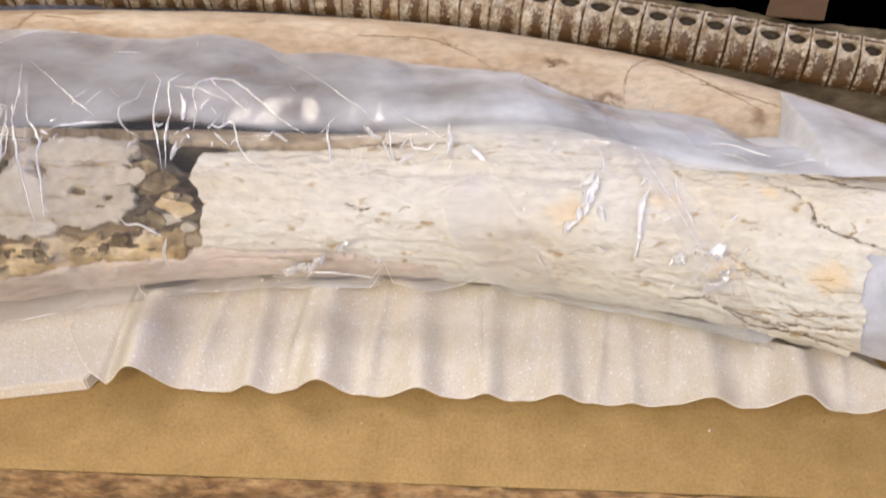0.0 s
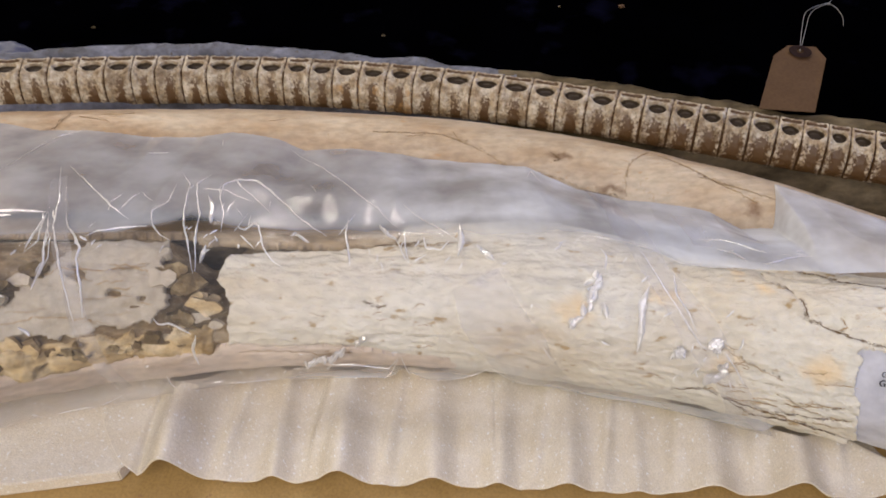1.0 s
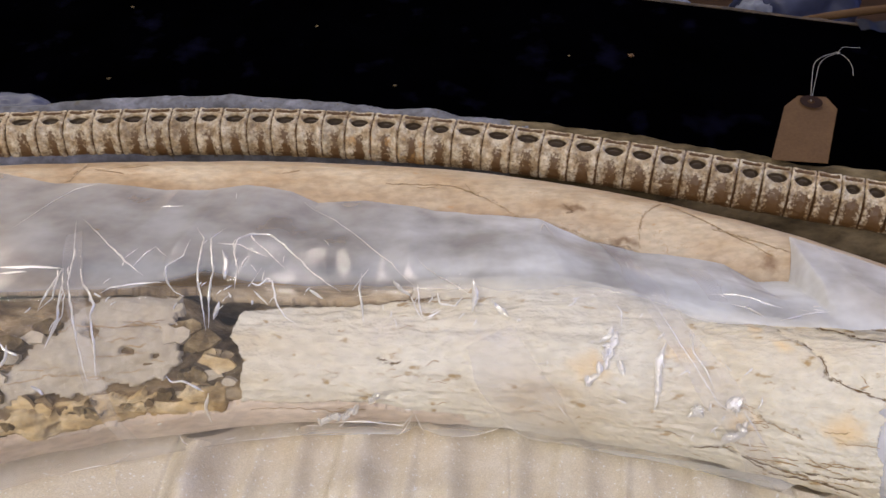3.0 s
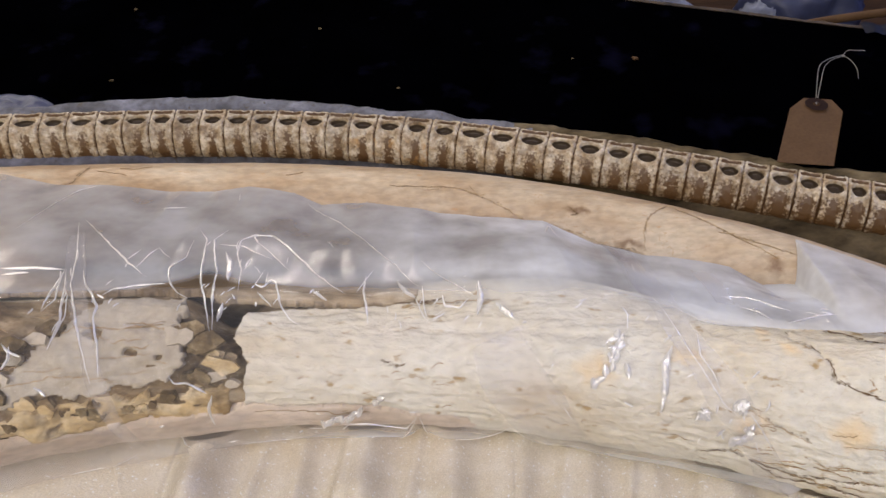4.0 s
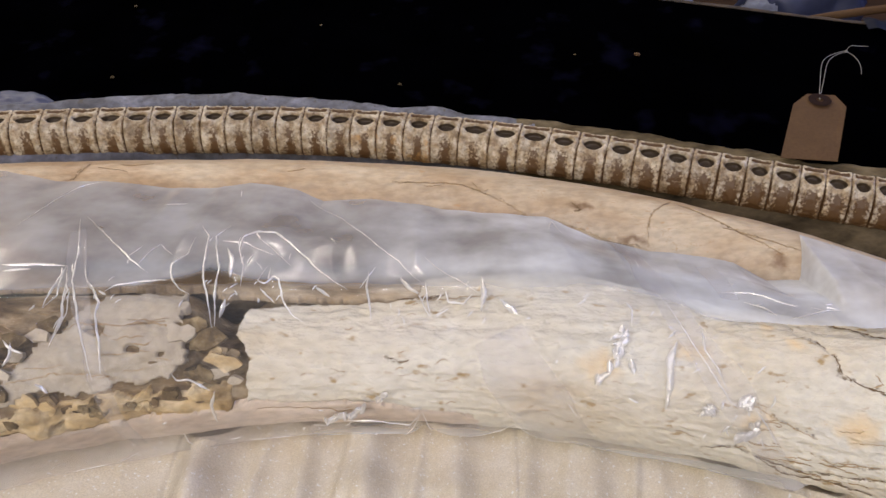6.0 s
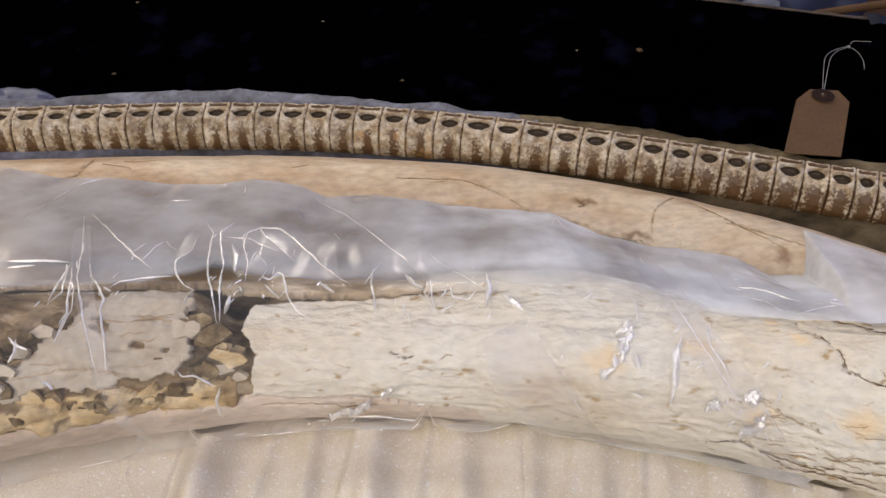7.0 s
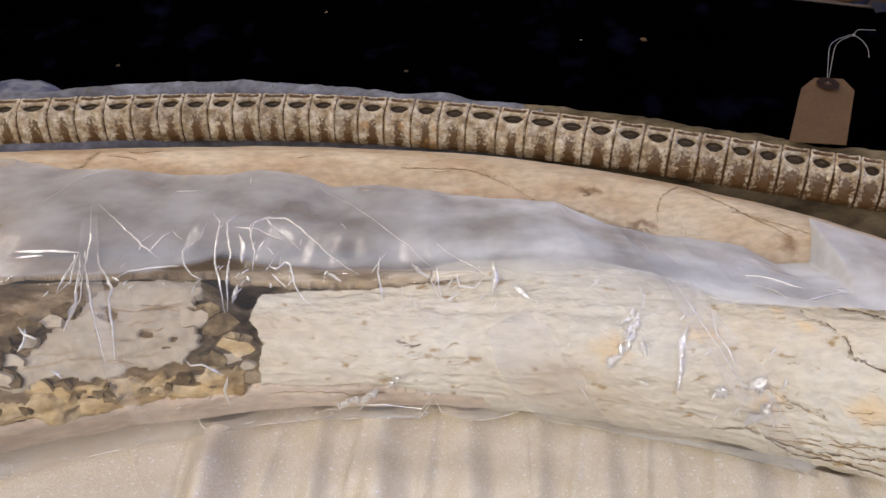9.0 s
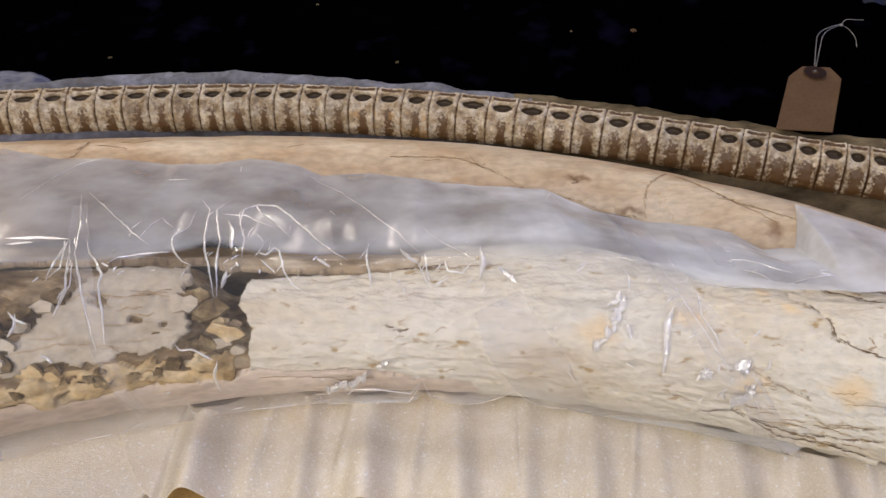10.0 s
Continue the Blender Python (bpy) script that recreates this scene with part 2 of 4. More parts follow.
M_BAG_BAND = film_plastic("doubled_polythene", 0.15, (0.95, 0.94, 0.96), 0.15)
M_BAG_BLUE = film_plastic("bluish_polythene", 0.6, (0.35, 0.38, 0.5))
M_BLUE = surf("blue_print", [(0.3, (0.025, 0.032, 0.075)), (0.7, (0.045, 0.055, 0.12))], 40, rough=0.5, bump=0.1)
M_WOOD_DARK = surf("dark_stained_wood", [(0.3, (0.02, 0.009, 0.004)), (0.7, (0.05, 0.024, 0.011))], 30, (0.3, 1, 1), rough=0.7, bump=0.3, fine=0.7, spec=0.1)
M_TAPE = surf("dull_blue_tape", [(0.3, (0.004, 0.005, 0.012)), (0.7, (0.008, 0.01, 0.022))], 40, rough=0.6, bump=0.1, spec=0.1)
M_DARK = surf("dark_room_paint", [(0.3, (0.05, 0.045, 0.04)), (0.7, (0.08, 0.07, 0.06))], 3, rough=0.9, bump=0.1, bump_scale=30)
M_CEIL = surf("dim_ceiling_paint", [(0.3, (0.2, 0.19, 0.18)), (0.7, (0.26, 0.25, 0.23))], 3, rough=0.9, bump=0.1, bump_scale=30)


# ---- mesh makers ----
def link_mesh(name, me, mats, parent=None, label=""):
    for m in mats if isinstance(mats, (list, tuple)) else [mats]:
        me.materials.append(m)
    ob = new(name, me)
    if parent:
        ob.parent = parent
    if label:
        ob["label"] = label
    return ob


def part(name, bm, mats, parent=None, label="", smooth=False):
    me = bpy.data.meshes.new(name)
    bm.to_mesh(me)
    bm.free()
    if smooth:
        me.polygons.foreach_set("use_smooth", [True] * len(me.polygons))
    return link_mesh(name, me, mats, parent, label)


def thing(name, label, category, group="", kind=""):
    return tagged(new(name), label, category, group, kind)


def vnoise(p, scale, seed=0):
    """Smooth value noise in 0..1 at the points p (n, 3)."""
    q = np.asarray(p) * scale + seed * 17.31
    i = np.floor(q).astype(np.int64)
    f = q - i
    f = f * f * (3 - 2 * f)
    tot = 0
    for dx in (0, 1):
        for dy in (0, 1):
            for dz in (0, 1):
                h = (i[..., 0] + dx) * 374761393 + (i[..., 1] + dy) * 668265263 + (i[..., 2] + dz) * 2147483647 + seed * 1274126177
                h = (h ^ (h >> 13)) * 1274126177
                h = ((h ^ (h >> 16)) & 0xFFFFFF) / 0xFFFFFF
                tot = tot + h * (f[..., 0] if dx else 1 - f[..., 0]) * (f[..., 1] if dy else 1 - f[..., 1]) * (f[..., 2] if dz else 1 - f[..., 2])
    return tot


def fbm(p, scale, octaves=4, seed=0):
    tot, amp, s = 0, 0.5, 0
    for o in range(octaves):
        tot = tot + amp * vnoise(p, scale * 2 ** o, seed + o)
        s += amp
        amp *= 0.5
    return tot / s


def sstep(a, b, x):
    t = np.clip((x - a) / (b - a), 0, 1)
    return t * t * (3 - 2 * t)


def sheet(name, P, mats, parent=None, label="", mask=None, stain_shade=None, slot=None, skirt=None, smooth=True, extra=None):
    """A grid P (nu, nv, 3) as one mesh. mask: which faces exist; skirt (nu, nv, 3): where torn edges turn down to."""
    nu, nv = P.shape[:2]
    idx = np.arange(nu * nv).reshape(nu, nv)
    quads = np.stack([idx[:-1, :-1], idx[1:, :-1], idx[1:, 1:], idx[:-1, 1:]], -1).reshape(-1, 4)
    keep = np.ones(len(quads), bool) if mask is None else mask.reshape(-1)
    V = P.reshape(-1, 3)
    quads = quads[keep]
    if skirt is not None:
        e = np.concatenate([quads[:, [a, (a + 1) % 4]] for a in range(4)])
        key = np.sort(e, 1)
        code = key[:, 0] * (nu * nv) + key[:, 1]
        u, inv, cnt = np.unique(code, return_inverse=True, return_counts=True)
        rim = e[cnt[inv] == 1]
        quads2 = np.stack([rim[:, 1], rim[:, 0], rim[:, 0] + nu * nv, rim[:, 1] + nu * nv], -1)
        V = np.concatenate([V, skirt.reshape(-1, 3)])
        quads_all = np.concatenate([quads, quads2])
        if stain_shade is not None:
            # Torn edges are made darker at their turned-down rim.
            stain_shade = np.concatenate([stain_shade.reshape(-1), stain_shade.reshape(-1) + 0.3])
    else:
        quads_all = quads
    used, inv = np.unique(quads_all, return_inverse=True)
    me = bpy.data.meshes.new(name)
    F = inv.reshape(-1, 4)
    me.vertices.add(len(used))
    me.vertices.foreach_set("co", V[used].astype(np.float32).ravel())
    me.loops.add(F.size)
    me.loops.foreach_set("vertex_index", F.astype(np.int32).ravel())
    me.polygons.add(len(F))
    me.polygons.foreach_set("loop_start", np.arange(0, F.size, 4, dtype=np.int32))
    me.polygons.foreach_set("use_smooth", [smooth] * len(F))
    if slot is not None:
        s = slot.reshape(-1)[keep]
        s = np.concatenate([s, np.zeros(len(F) - len(s), int)])
        me.polygons.foreach_set("material_index", s.astype(np.int32))
    me.update(calc_edges=True)
    me.validate()
    if stain_shade is not None:
        a = me.attributes.new("stain_shade", "FLOAT", "POINT")
        a.data.foreach_set("value", np.asarray(stain_shade).reshape(-1)[used].astype(np.float32))
    for key, val in (extra or {}).items():
        a = me.attributes.new(key, "FLOAT", "POINT")
        val = np.asarray(val).reshape(-1)
        val = np.concatenate([val, val]) if skirt is not None else val
        a.data.foreach_set("value", val[used].astype(np.float32))
    return link_mesh(name, me, mats, parent, label)


def block(name, a, b, mats, parent=None, label="", bevel=0.0):
    bm = bmesh.new()
    bmesh.ops.create_cube(bm, size=1)
    for v in bm.verts:
        v.co = Vector([a[i] + (b[i] - a[i]) * (v.co[i] + 0.5) for i in range(3)])
    if bevel:
        bmesh.ops.bevel(bm, geom=bm.edges[:], offset=bevel, segments=2, affect="EDGES")
    return part(name, bm, mats, parent, label)


def cord(name, pts, radius, mats, parent=None, label="", sides=6, sub=6):
    """A thin round cord along a smoothed line."""
    pts = [Vector(p) for p in pts]
    line = []
    for i in range(len(pts) - 1):
        p0, p1, p2, p3 = pts[max(i - 1, 0)], pts[i], pts[i + 1], pts[min(i + 2, len(pts) - 1)]
        for k in range(sub):
            t = k / sub
            line.append(0.5 * (2 * p1 + (p2 - p0) * t + (2 * p0 - 5 * p1 + 4 * p2 - p3) * t * t + (3 * p1 - p0 - 3 * p2 + p3) * t ** 3))
    line.append(pts[-1])
    bm = bmesh.new()
    rings = []
    for i, p in enumerate(line):
        d = (line[min(i + 1, len(line) - 1)] - line[max(i - 1, 0)]).normalized()
        a = d.cross(Vector((0.3, 0.2, 1))).normalized()
        b = d.cross(a)
        rings.append([bm.verts.new(p + radius * (a * math.cos(k * math.tau / sides) + b * math.sin(k * math.tau / sides))) for k in range(sides)])
    for r, s in zip(rings, rings[1:]):
        for k in range(sides):
            bm.faces.new((r[k], r[(k + 1) % sides], s[(k + 1) % sides], s[k]))
    bm.faces.new(rings[0][::-1])
    bm.faces.new(rings[-1])
    return part(name, bm, mats, parent, label, smooth=True)


# ---- the setting ----
tagged(block("floor", (-2.5, -2.0, -0.92), (2.5, 3.0, -0.9), M_DARK), "dark floor of the store room", "floor", kind="structure")
tagged(block("ceiling", (-2.5, -2.0, 2.4), (2.5, 3.0, 2.5), M_CEIL), "dim plain ceiling of the store room", "ceiling", kind="structure")
for nm, a, b in (("wall_north", (-2.5, 3.0, -0.9), (2.5, 3.1, 2.4)), ("wall_south", (-2.5, -2.1, -0.9), (2.5, -2.0, 2.4)),
                 ("wall_east", (2.5, -2.0, -0.9), (2.6, 3.0, 2.4)), ("wall_west", (-2.6, -2.0, -0.9), (-2.5, 3.0, 2.4))):
    tagged(block(nm, a, b, M_DARK), "dark store room wall", "wall", kind="structure")

board = thing("board", "tan hardboard sheet with a raw chipboard front edge", "board", kind="structure")
block("top_sheet", (-0.9, 0.364, -0.004), (0.9, 0.97, 0.0), M_BOARD, board)
nu, nv = 500, 12
U, V_ = np.meshgrid(np.linspace(-0.9, 0.9, nu), np.linspace(0, 1, nv), indexing="ij")
P = np.stack([U, 0.3575 - 0.0012 * np.sin(V_ * 3), -0.0005 - 0.03 * V_], -1)
P[..., 1] += 0.006 * (1 - V_) ** 6
P[..., 1] -= 0.004 * (fbm(P, 180, 3, 5) - 0.5)
sheet("raw_edge", P, M_CHIP, board, "raw crumbly chipboard edge")
block("underside", (-0.9, 0.366, -0.03), (0.9, 0.97, -0.0045), M_CHIP, board)
table = thing("table", "dark plain table under the specimen board", "table")
block("tabletop", (-1.0, 0.34, -0.06), (1.0, 1.9, -0.031), M_DARK, table)
for lx in (-0.95, 0.91):
    for ly in (0.38, 1.8):
        block("leg", (lx, ly, -0.9), (lx + 0.04, ly + 0.04, -0.06), M_DARK, table)

# black panel that slopes up behind the specimens, and its worn upper edge
def rim_y(x):
    return 1.026 - 0.36 * (x - 0.37)


nu, nv = 120, 60
U, V_ = np.meshgrid(np.linspace(-0.9, 0.75, nu), np.linspace(0, 1, nv), indexing="ij")
Y = 0.70 + (rim_y(np.clip(U, -0.2, 1)) - 0.70) * V_
P = np.stack([U, Y, 0.02 + 0.09 * V_ + 0.002 * (fbm(np.stack([U, Y, 0 * U], -1), 9, 3, 2) - 0.5)], -1)
panel = tagged(sheet("panel", P, M_BLACK), "matt black painted panel with scuffs and dust", "panel", kind="structure")
e = P[:, -1]
R = np.stack([e + np.array([0, 0.0, 0.001]), e + np.array([0, 0.003, 0.002]), e + np.array([0, 0.007, 0.001]), e + np.array([0, 0.009, -0.03])], 1)
R[:, 1:3, 2] += 0.003 * (fbm(R[:, 1:3], 90, 3, 3) - 0.4)
sheet("worn_edge", R, M_RIM, panel, "brown scuffed upper edge")
block("back_ledge", (-0.9, 0.69, -0.0), (0.75, 0.705, 0.019), M_BLACK, panel)


# ---- the two tusks ----
def front_axis(x):
    x = np.clip(x, -0.34, 0.4)
    swell = 0.006 * np.exp(-((x - 0.12) / 0.085) ** 2)
    r = ((-0.0344 * x + 0.1298) * x - 0.0207) * x + 0.0477 + swell
    return ((0.1954 * x - 0.5882) * x + 0.0129) * x + 0.5381 + swell, r + 0.004, r


def rear_axis(x):
    x = np.clip(x, -0.6, 0.44)
    return ((-0.494 * x - 0.4917) * x - 0.0987) * x + 0.7085, 0.049 + 0 * x, 0.045 + 0 * x


def on_tube(axis, X, deg, off=0.0):
    cy, cz, r = axis(X)
    a = np.radians(deg)
    return np.stack([X + 0 * a, cy - (r + off) * np.cos(a), cz + (r + off) * np.sin(a)], -1)


def line_dist(X, Q, pts, per_deg):
    """Distance in metres from a bent line given in millimetres along and degrees (or sheet units) round."""
    best = np.full(X.shape, 9.0)
    pts = [(x / 1000, q * per_deg) for x, q in pts]
    Y = Q * per_deg
    for (ax, ay), (bx, by) in zip(pts, pts[1:]):
        dx, dy = bx - ax, by - ay
        t = np.clip(((X - ax) * dx + (Y - ay) * dy) / (dx * dx + dy * dy), 0, 1)
        best = np.minimum(best, np.hypot(X - ax - t * dx, Y - ay - t * dy))
    return best


def relief(B, lift, rough, flutes, chunk, seed):
    off = lift + rough * 2 * (fbm(B * np.array([0.35, 1, 1]), 45, 4, seed) - 0.5)
    off = off + flutes * (fbm(B * np.array([0.12, 1, 1]), 160, 3, seed + 3) - 0.5)
    if chunk:
        ch = fbm(B * np.array([0.55, 1, 1]), 75, 4, seed + 13)
        off = off + chunk * (np.floor(ch * 11) / 11 + 0.3 * ch - 0.65) * 2
    return off


def crack(axis, pts, width, depth, form, parent, seed, mat=None):
    """An open crack: a wandering, tapering dark strip that stands in for its opening and dips into its groove."""
    xs, ds = np.array([p[0] for p in pts]) / 1000, np.array([float(p[1]) for p in pts])
    run = np.concatenate([[0], np.cumsum(np.hypot(np.diff(xs), np.diff(ds) * 0.0009))])
    n = max(8, int(run[-1] / 0.0007))
    u = np.linspace(0, run[-1], n)
    X, D = np.interp(u, run, xs), np.interp(u, run, ds)
    q = np.stack([u, 0 * u + seed, 0 * u], -1)
    X = X + 0.0035 * (fbm(q, 220, 4, seed) - 0.5)
    D = D + 4.5 * (fbm(q, 240, 4, seed + 5) - 0.5)
    tx, ty = np.gradient(X), np.gradient(D) * 0.0009
    ln_ = np.hypot(tx, ty) + 1e-9
    px, py = -ty / ln_, tx / ln_
    w = width * 0.55 * (0.35 + 1.3 * fbm(q, 300, 3, seed + 9)) * np.minimum(1, np.minimum(np.arange(n), np.arange(n)[::-1]) / (0.22 * n) + 0.12)
    rows = []
    for k, dip in ((-1, 0.0004), (0, -0.0001), (1, 0.0004)):
        x, d = X + k * w * px, D + k * w * py / 0.0009
        B = on_tube(axis, x, d)
        groove = depth * 0.35
        rows.append(on_tube(axis, x, d, relief(B, *form) - groove + dip))
    return sheet("crack", np.stack(rows, 1), mat or M_CRACK, parent)


def tube_patch(name, axis, x0, x1, d0, d1, mats, parent, label, keep=None, cracks=(), rough=0.0015, lift=0.0, step=0.0012,
               thick=0.009, seed=1, flutes=0.0, chunk=0.0, patches=()):
    nu, nv = int((x1 - x0) / step), int(math.radians(d1 - d0) * 0.052 / step)
    X, D = np.meshgrid(np.linspace(x0, x1, nu), np.linspace(d0, d1, nv), indexing="ij")
    B = on_tube(axis, X, D)
    jag = (fbm(B, 90, 4, seed + 7) - 0.5)
    off = relief(B, lift, rough, flutes, chunk, seed)
    stain_shade = np.zeros(X.shape)
    wob = 0.006 * (fbm(B, 120, 3, seed + 11) - 0.5)
    for pts, width, depth in cracks:
        d = line_dist(X + wob, D + wob * 900, pts, 0.0009)
        w = width * 0.6
        off -= 0.35 * depth * np.exp(-(d / 0.0022) ** 2)
        stain_shade = np.maximum(stain_shade, 0.42 * np.exp(-(d / (0.0016 + w)) ** 2))
    P = on_tube(axis, X, D, off)
    S = on_tube(axis, X, D, off - thick)
    mask = None
    if keep is not None:
        m = keep(X, D, jag)
        mask = m[:-1, :-1] & m[1:, 1:] & m[1:, :-1] & m[:-1, 1:]
    patch = np.zeros(X.shape)
    for px, pd, wx, wd_ in patches:
        patch = np.maximum(patch, np.exp(-((X + 3 * wob - px / 1000) * 1000 / wx) ** 2 - ((D + wob * 2500 - pd) / wd_) ** 2))
    body = sheet(name, P, mats, parent, label, mask, stain_shade, None, S, extra={"patch": patch})
    for i, (pts, width, depth) in enumerate(cracks):
        crack(axis, pts, width, depth, (lift, rough, flutes, chunk, seed), parent, seed * 31 + i, M_HAIR if width < 0.0009 else None)
    return body


tusk = thing("fossil_tusk", "broken cream fossil tusk, cracked and flaking, inside a clear plastic bag", "fossil tusk")


def main_keep(X, D, jag):
    x = X * 1000
    brk = np.interp(D, [-100, 8, 40, 57, 76, 100], [-74, -74, -72, -81, -76, -74]) + 9 * jag
    low = np.interp(x, [-80, 0, 35, 70, 85], [8, 3, -7, -11, -100]) + 8 * jag
    top = np.interp(x, [-90, -74, -49, -16, 21, 34, 42], [75, 77, 82, 84, 86, 88, 250]) + 7 * jag
    gap = (x > 309 + 14 * jag + np.interp(D, [-40, 20, 50], [12, 0, 0])) & (D < 50 + 40 * jag)
    return (x > brk) & (D > low) & (D < top) & ~gap


MAIN_CRACKS = [([(20, 89), (38, 87), (52, 88)], 0.0016, 0.003),
               ([(265, 101), (276, 91), (284, 78), (285, 65), (296, 59), (312, 56), (340, 50)], 0.0013, 0.003),
               ([(302, 69), (306, 62), (300, 60)], 0.0008, 0.0015),
               ([(213, -13), (231, -6), (245, -10), (268, -16), (288, -11), (311, -4)], 0.0018, 0.004),
               ([(245, -10), (262, -22), (290, -20), (310, -28)], 0.0012, 0.002),
               ([(250, 27), (262, 22), (272, 18)], 0.0007, 0.001), ([(225, 30), (238, 33), (250, 27)], 0.0006, 0.001),
               ([(270, 5), (285, 0), (306, 6)], 0.0008, 0.0015), ([(280, 118), (310, 108), (345, 100)], 0.0012, 0.002),
               ([(38, 86), (60, 84), (90, 87)], 0.0006, 0.001),
               ([(15, 40), (24, 36), (30, 38)], 0.0009, 0.0012)]
tube_patch("outer_shell", front_axis, -0.09, 0.42, -100, 230, M_IVORY, tusk, "chalky cream ivory with dark cracks",
           main_keep, MAIN_CRACKS, rough=0.0018, flutes=0.0040, chunk=0.0022, seed=2, step=0.0008,
           patches=((240, 22, 11, 9), (262, 82, 8, 8), (205, 62, 12, 10), (250, 96, 6, 6), (290, 30, 14, 12), (150, 40, 16, 10)))
tube_patch("upper_shell", front_axis, -0.36, 0.045, 88, 230, M_TAN, tusk, "tan stained upper ivory layer",
           lambda X, D, j: (D > np.interp(X * 1000, [-250, -160, -115, -90, -49, -4, 34, 42], [124, 122, 118, 100, 95, 93, 93, 250]) + 24 * j),
           rough=0.0022, lift=-0.0022, thick=0.006, flutes=0.002, chunk=0.002, seed=4)
tube_patch("lower_shell", front_axis, -0.36, 0.08, -110, 12, M_PINK, tusk, "pinkish lower ivory layer",
           lambda X, D, j: (D < np.interp(X * 1000, [-350, -221, -158, -89, -70, 0, 35, 70], [-9, -9, -8, -2, 4, -1, -11, -16]) + 8 * j),
           [([(-70, -4), (-40, -3), (-20, -9), (5, -8)], 0.0006, 0.001)], rough=0.0018, lift=-0.001, flutes=0.002, chunk=0.0015, seed=6)
nu, nv = 420, 150
X, D = np.meshgrid(np.linspace(-0.36, 0.33, nu), np.linspace(-120, 240, nv), indexing="ij")
B = on_tube(front_axis, X, D)
lay = fbm(B * np.array([0.35, 1, 1]), 60, 4, 21)
off = -0.0095 + 0.006 * (np.floor(lay * 9) / 9 + 0.25 * lay - 0.6) - 0.022 * np.exp(-((X + 0.094) / 0.019) ** 2) * sstep(10, 30, D)
off += 0.004 * np.exp(-((D - 8) / 7) ** 2)
sheet("core", on_tube(front_axis, X, D, off), M_CORE, tusk, "brown crumbled inner ivory")
nu, nv = 110, 110
X, D = np.meshgrid(np.linspace(0.300, 0.42, nu), np.linspace(-110, 60, nv), indexing="ij")
B = on_tube(front_axis, X, D)
sheet("plaster_fill", on_tube(front_axis, X, D, -0.003 + 0.004 * (fbm(B, 60, 4, 31) - 0.5)), M_PLASTER, tusk, "white plaster repair with handwriting")


def flake(parent, x, deg, size, thick, off, mat, seed, long=1.5):
    """A thin angular chip of ivory lying on the core."""
    rng = random.Random(seed)
    c = Vector(on_tube(front_axis, np.float64(x), np.float64(deg), off))
    cy, cz, r = front_axis(np.float64(x))
    nrm = Vector((0, c.y - cy, c.z - cz)).normalized()
    nrm = (nrm + 0.12 * Vector((rng.uniform(-1, 1), rng.uniform(-1, 1), rng.uniform(-1, 1)))).normalized()
    t = Vector((1, 0, 0)) - nrm * nrm.x
    t.normalize()
    s = nrm.cross(t)
    k = rng.randint(9, 13)
    bm = bmesh.new()
    top, bot = [], []
    for i in range(k):
        a = math.tau * (i + rng.uniform(-0.3, 0.3)) / k
        q = size * rng.uniform(0.6, 1.1)
        p = c + t * (q * long * math.cos(a)) + s * (q * math.sin(a))
        top.append(bm.verts.new(p + nrm * thick * rng.uniform(0.7, 1.2)))
        bot.append(bm.verts.new(p - nrm * thick))
    mid = bm.verts.new(c + nrm * thick * 1.2)
    for i in range(k):
        j = (i + 1) % k
        bm.faces.new((top[i], top[j], mid))
        bm.faces.new((bot[i], bot[j], top[j], top[i]))
    bm.faces.new(bot[::-1])
    return part("flake", bm, mat, parent)


def slab_keep(X, D, jag):
    x = X * 1000
    B = on_tube(front_axis, X, D)
    holes = fbm(B * np.array([0.4, 1, 1]), 45, 4, 51)
    edge = np.interp(D, [10, 30, 50, 70, 96], [-126, -122, -116, -112, -125]) + 40 * jag
    low = np.interp(x, [-350, -215, -170, -121, -100], [24, 24, 20, 22, 26]) + 22 * jag
    torn = np.interp(x, [-240, -217, -197, -183, -172], [24, 34, 57, 77, 104]) + 26 * jag
    return (x < edge) & (D > low) & (D < torn) & (holes < 0.67) & (holes > 0.29)


tube_patch("inner_layer", front_axis, -0.36, -0.09, 5, 120, M_FLAKE, tusk, "pale flat broken inner ivory layer", slab_keep,
           [([(-200, 66), (-175, 72), (-150, 70), (-125, 76)], 0.0007, 0.0015), ([(-175, 50), (-150, 47), (-130, 50)], 0.0005, 0.001),
            ([(-215, 34), (-185, 38), (-160, 34)], 0.0007, 0.0015), ([(-240, 50), (-220, 44), (-200, 52)], 0.0008, 0.0015)],
           rough=0.003, lift=-0.0065, thick=0.006, seed=53, flutes=0.003, chunk=0.003)
tube_patch("lower_inner_layer", front_axis, -0.36, -0.085, -8, 30, M_YELLOW, tusk, "crumbly yellow ivory layer",
           lambda X, D, j: (D < np.interp(X * 1000, [-350, -215, -150, -100, -85], [15, 15, 13, 17, 14]) + 25 * j) & (fbm(on_tube(front_axis, X, D), 70, 3, 57) < 0.66),
           rough=0.003, lift=-0.0045, thick=0.008, seed=55, flutes=0.004, chunk=0.007)
for i, (x, deg, size) in enumerate(((-100, 58, 9), (-112, 68, 8), (-94, 40, 5), (-103, 28, 6), (-220, 30, 8), (-232, 44, 9), (-205, 22, 7), (-240, 20, 8))):
    flake(tusk, x / 1000, deg, size / 1000, 0.0016, -0.007, (M_RUBBLE, M_RUBBLE, M_YELLOW, M_RUBBLE)[i % 4], 40 + i, 1.6)
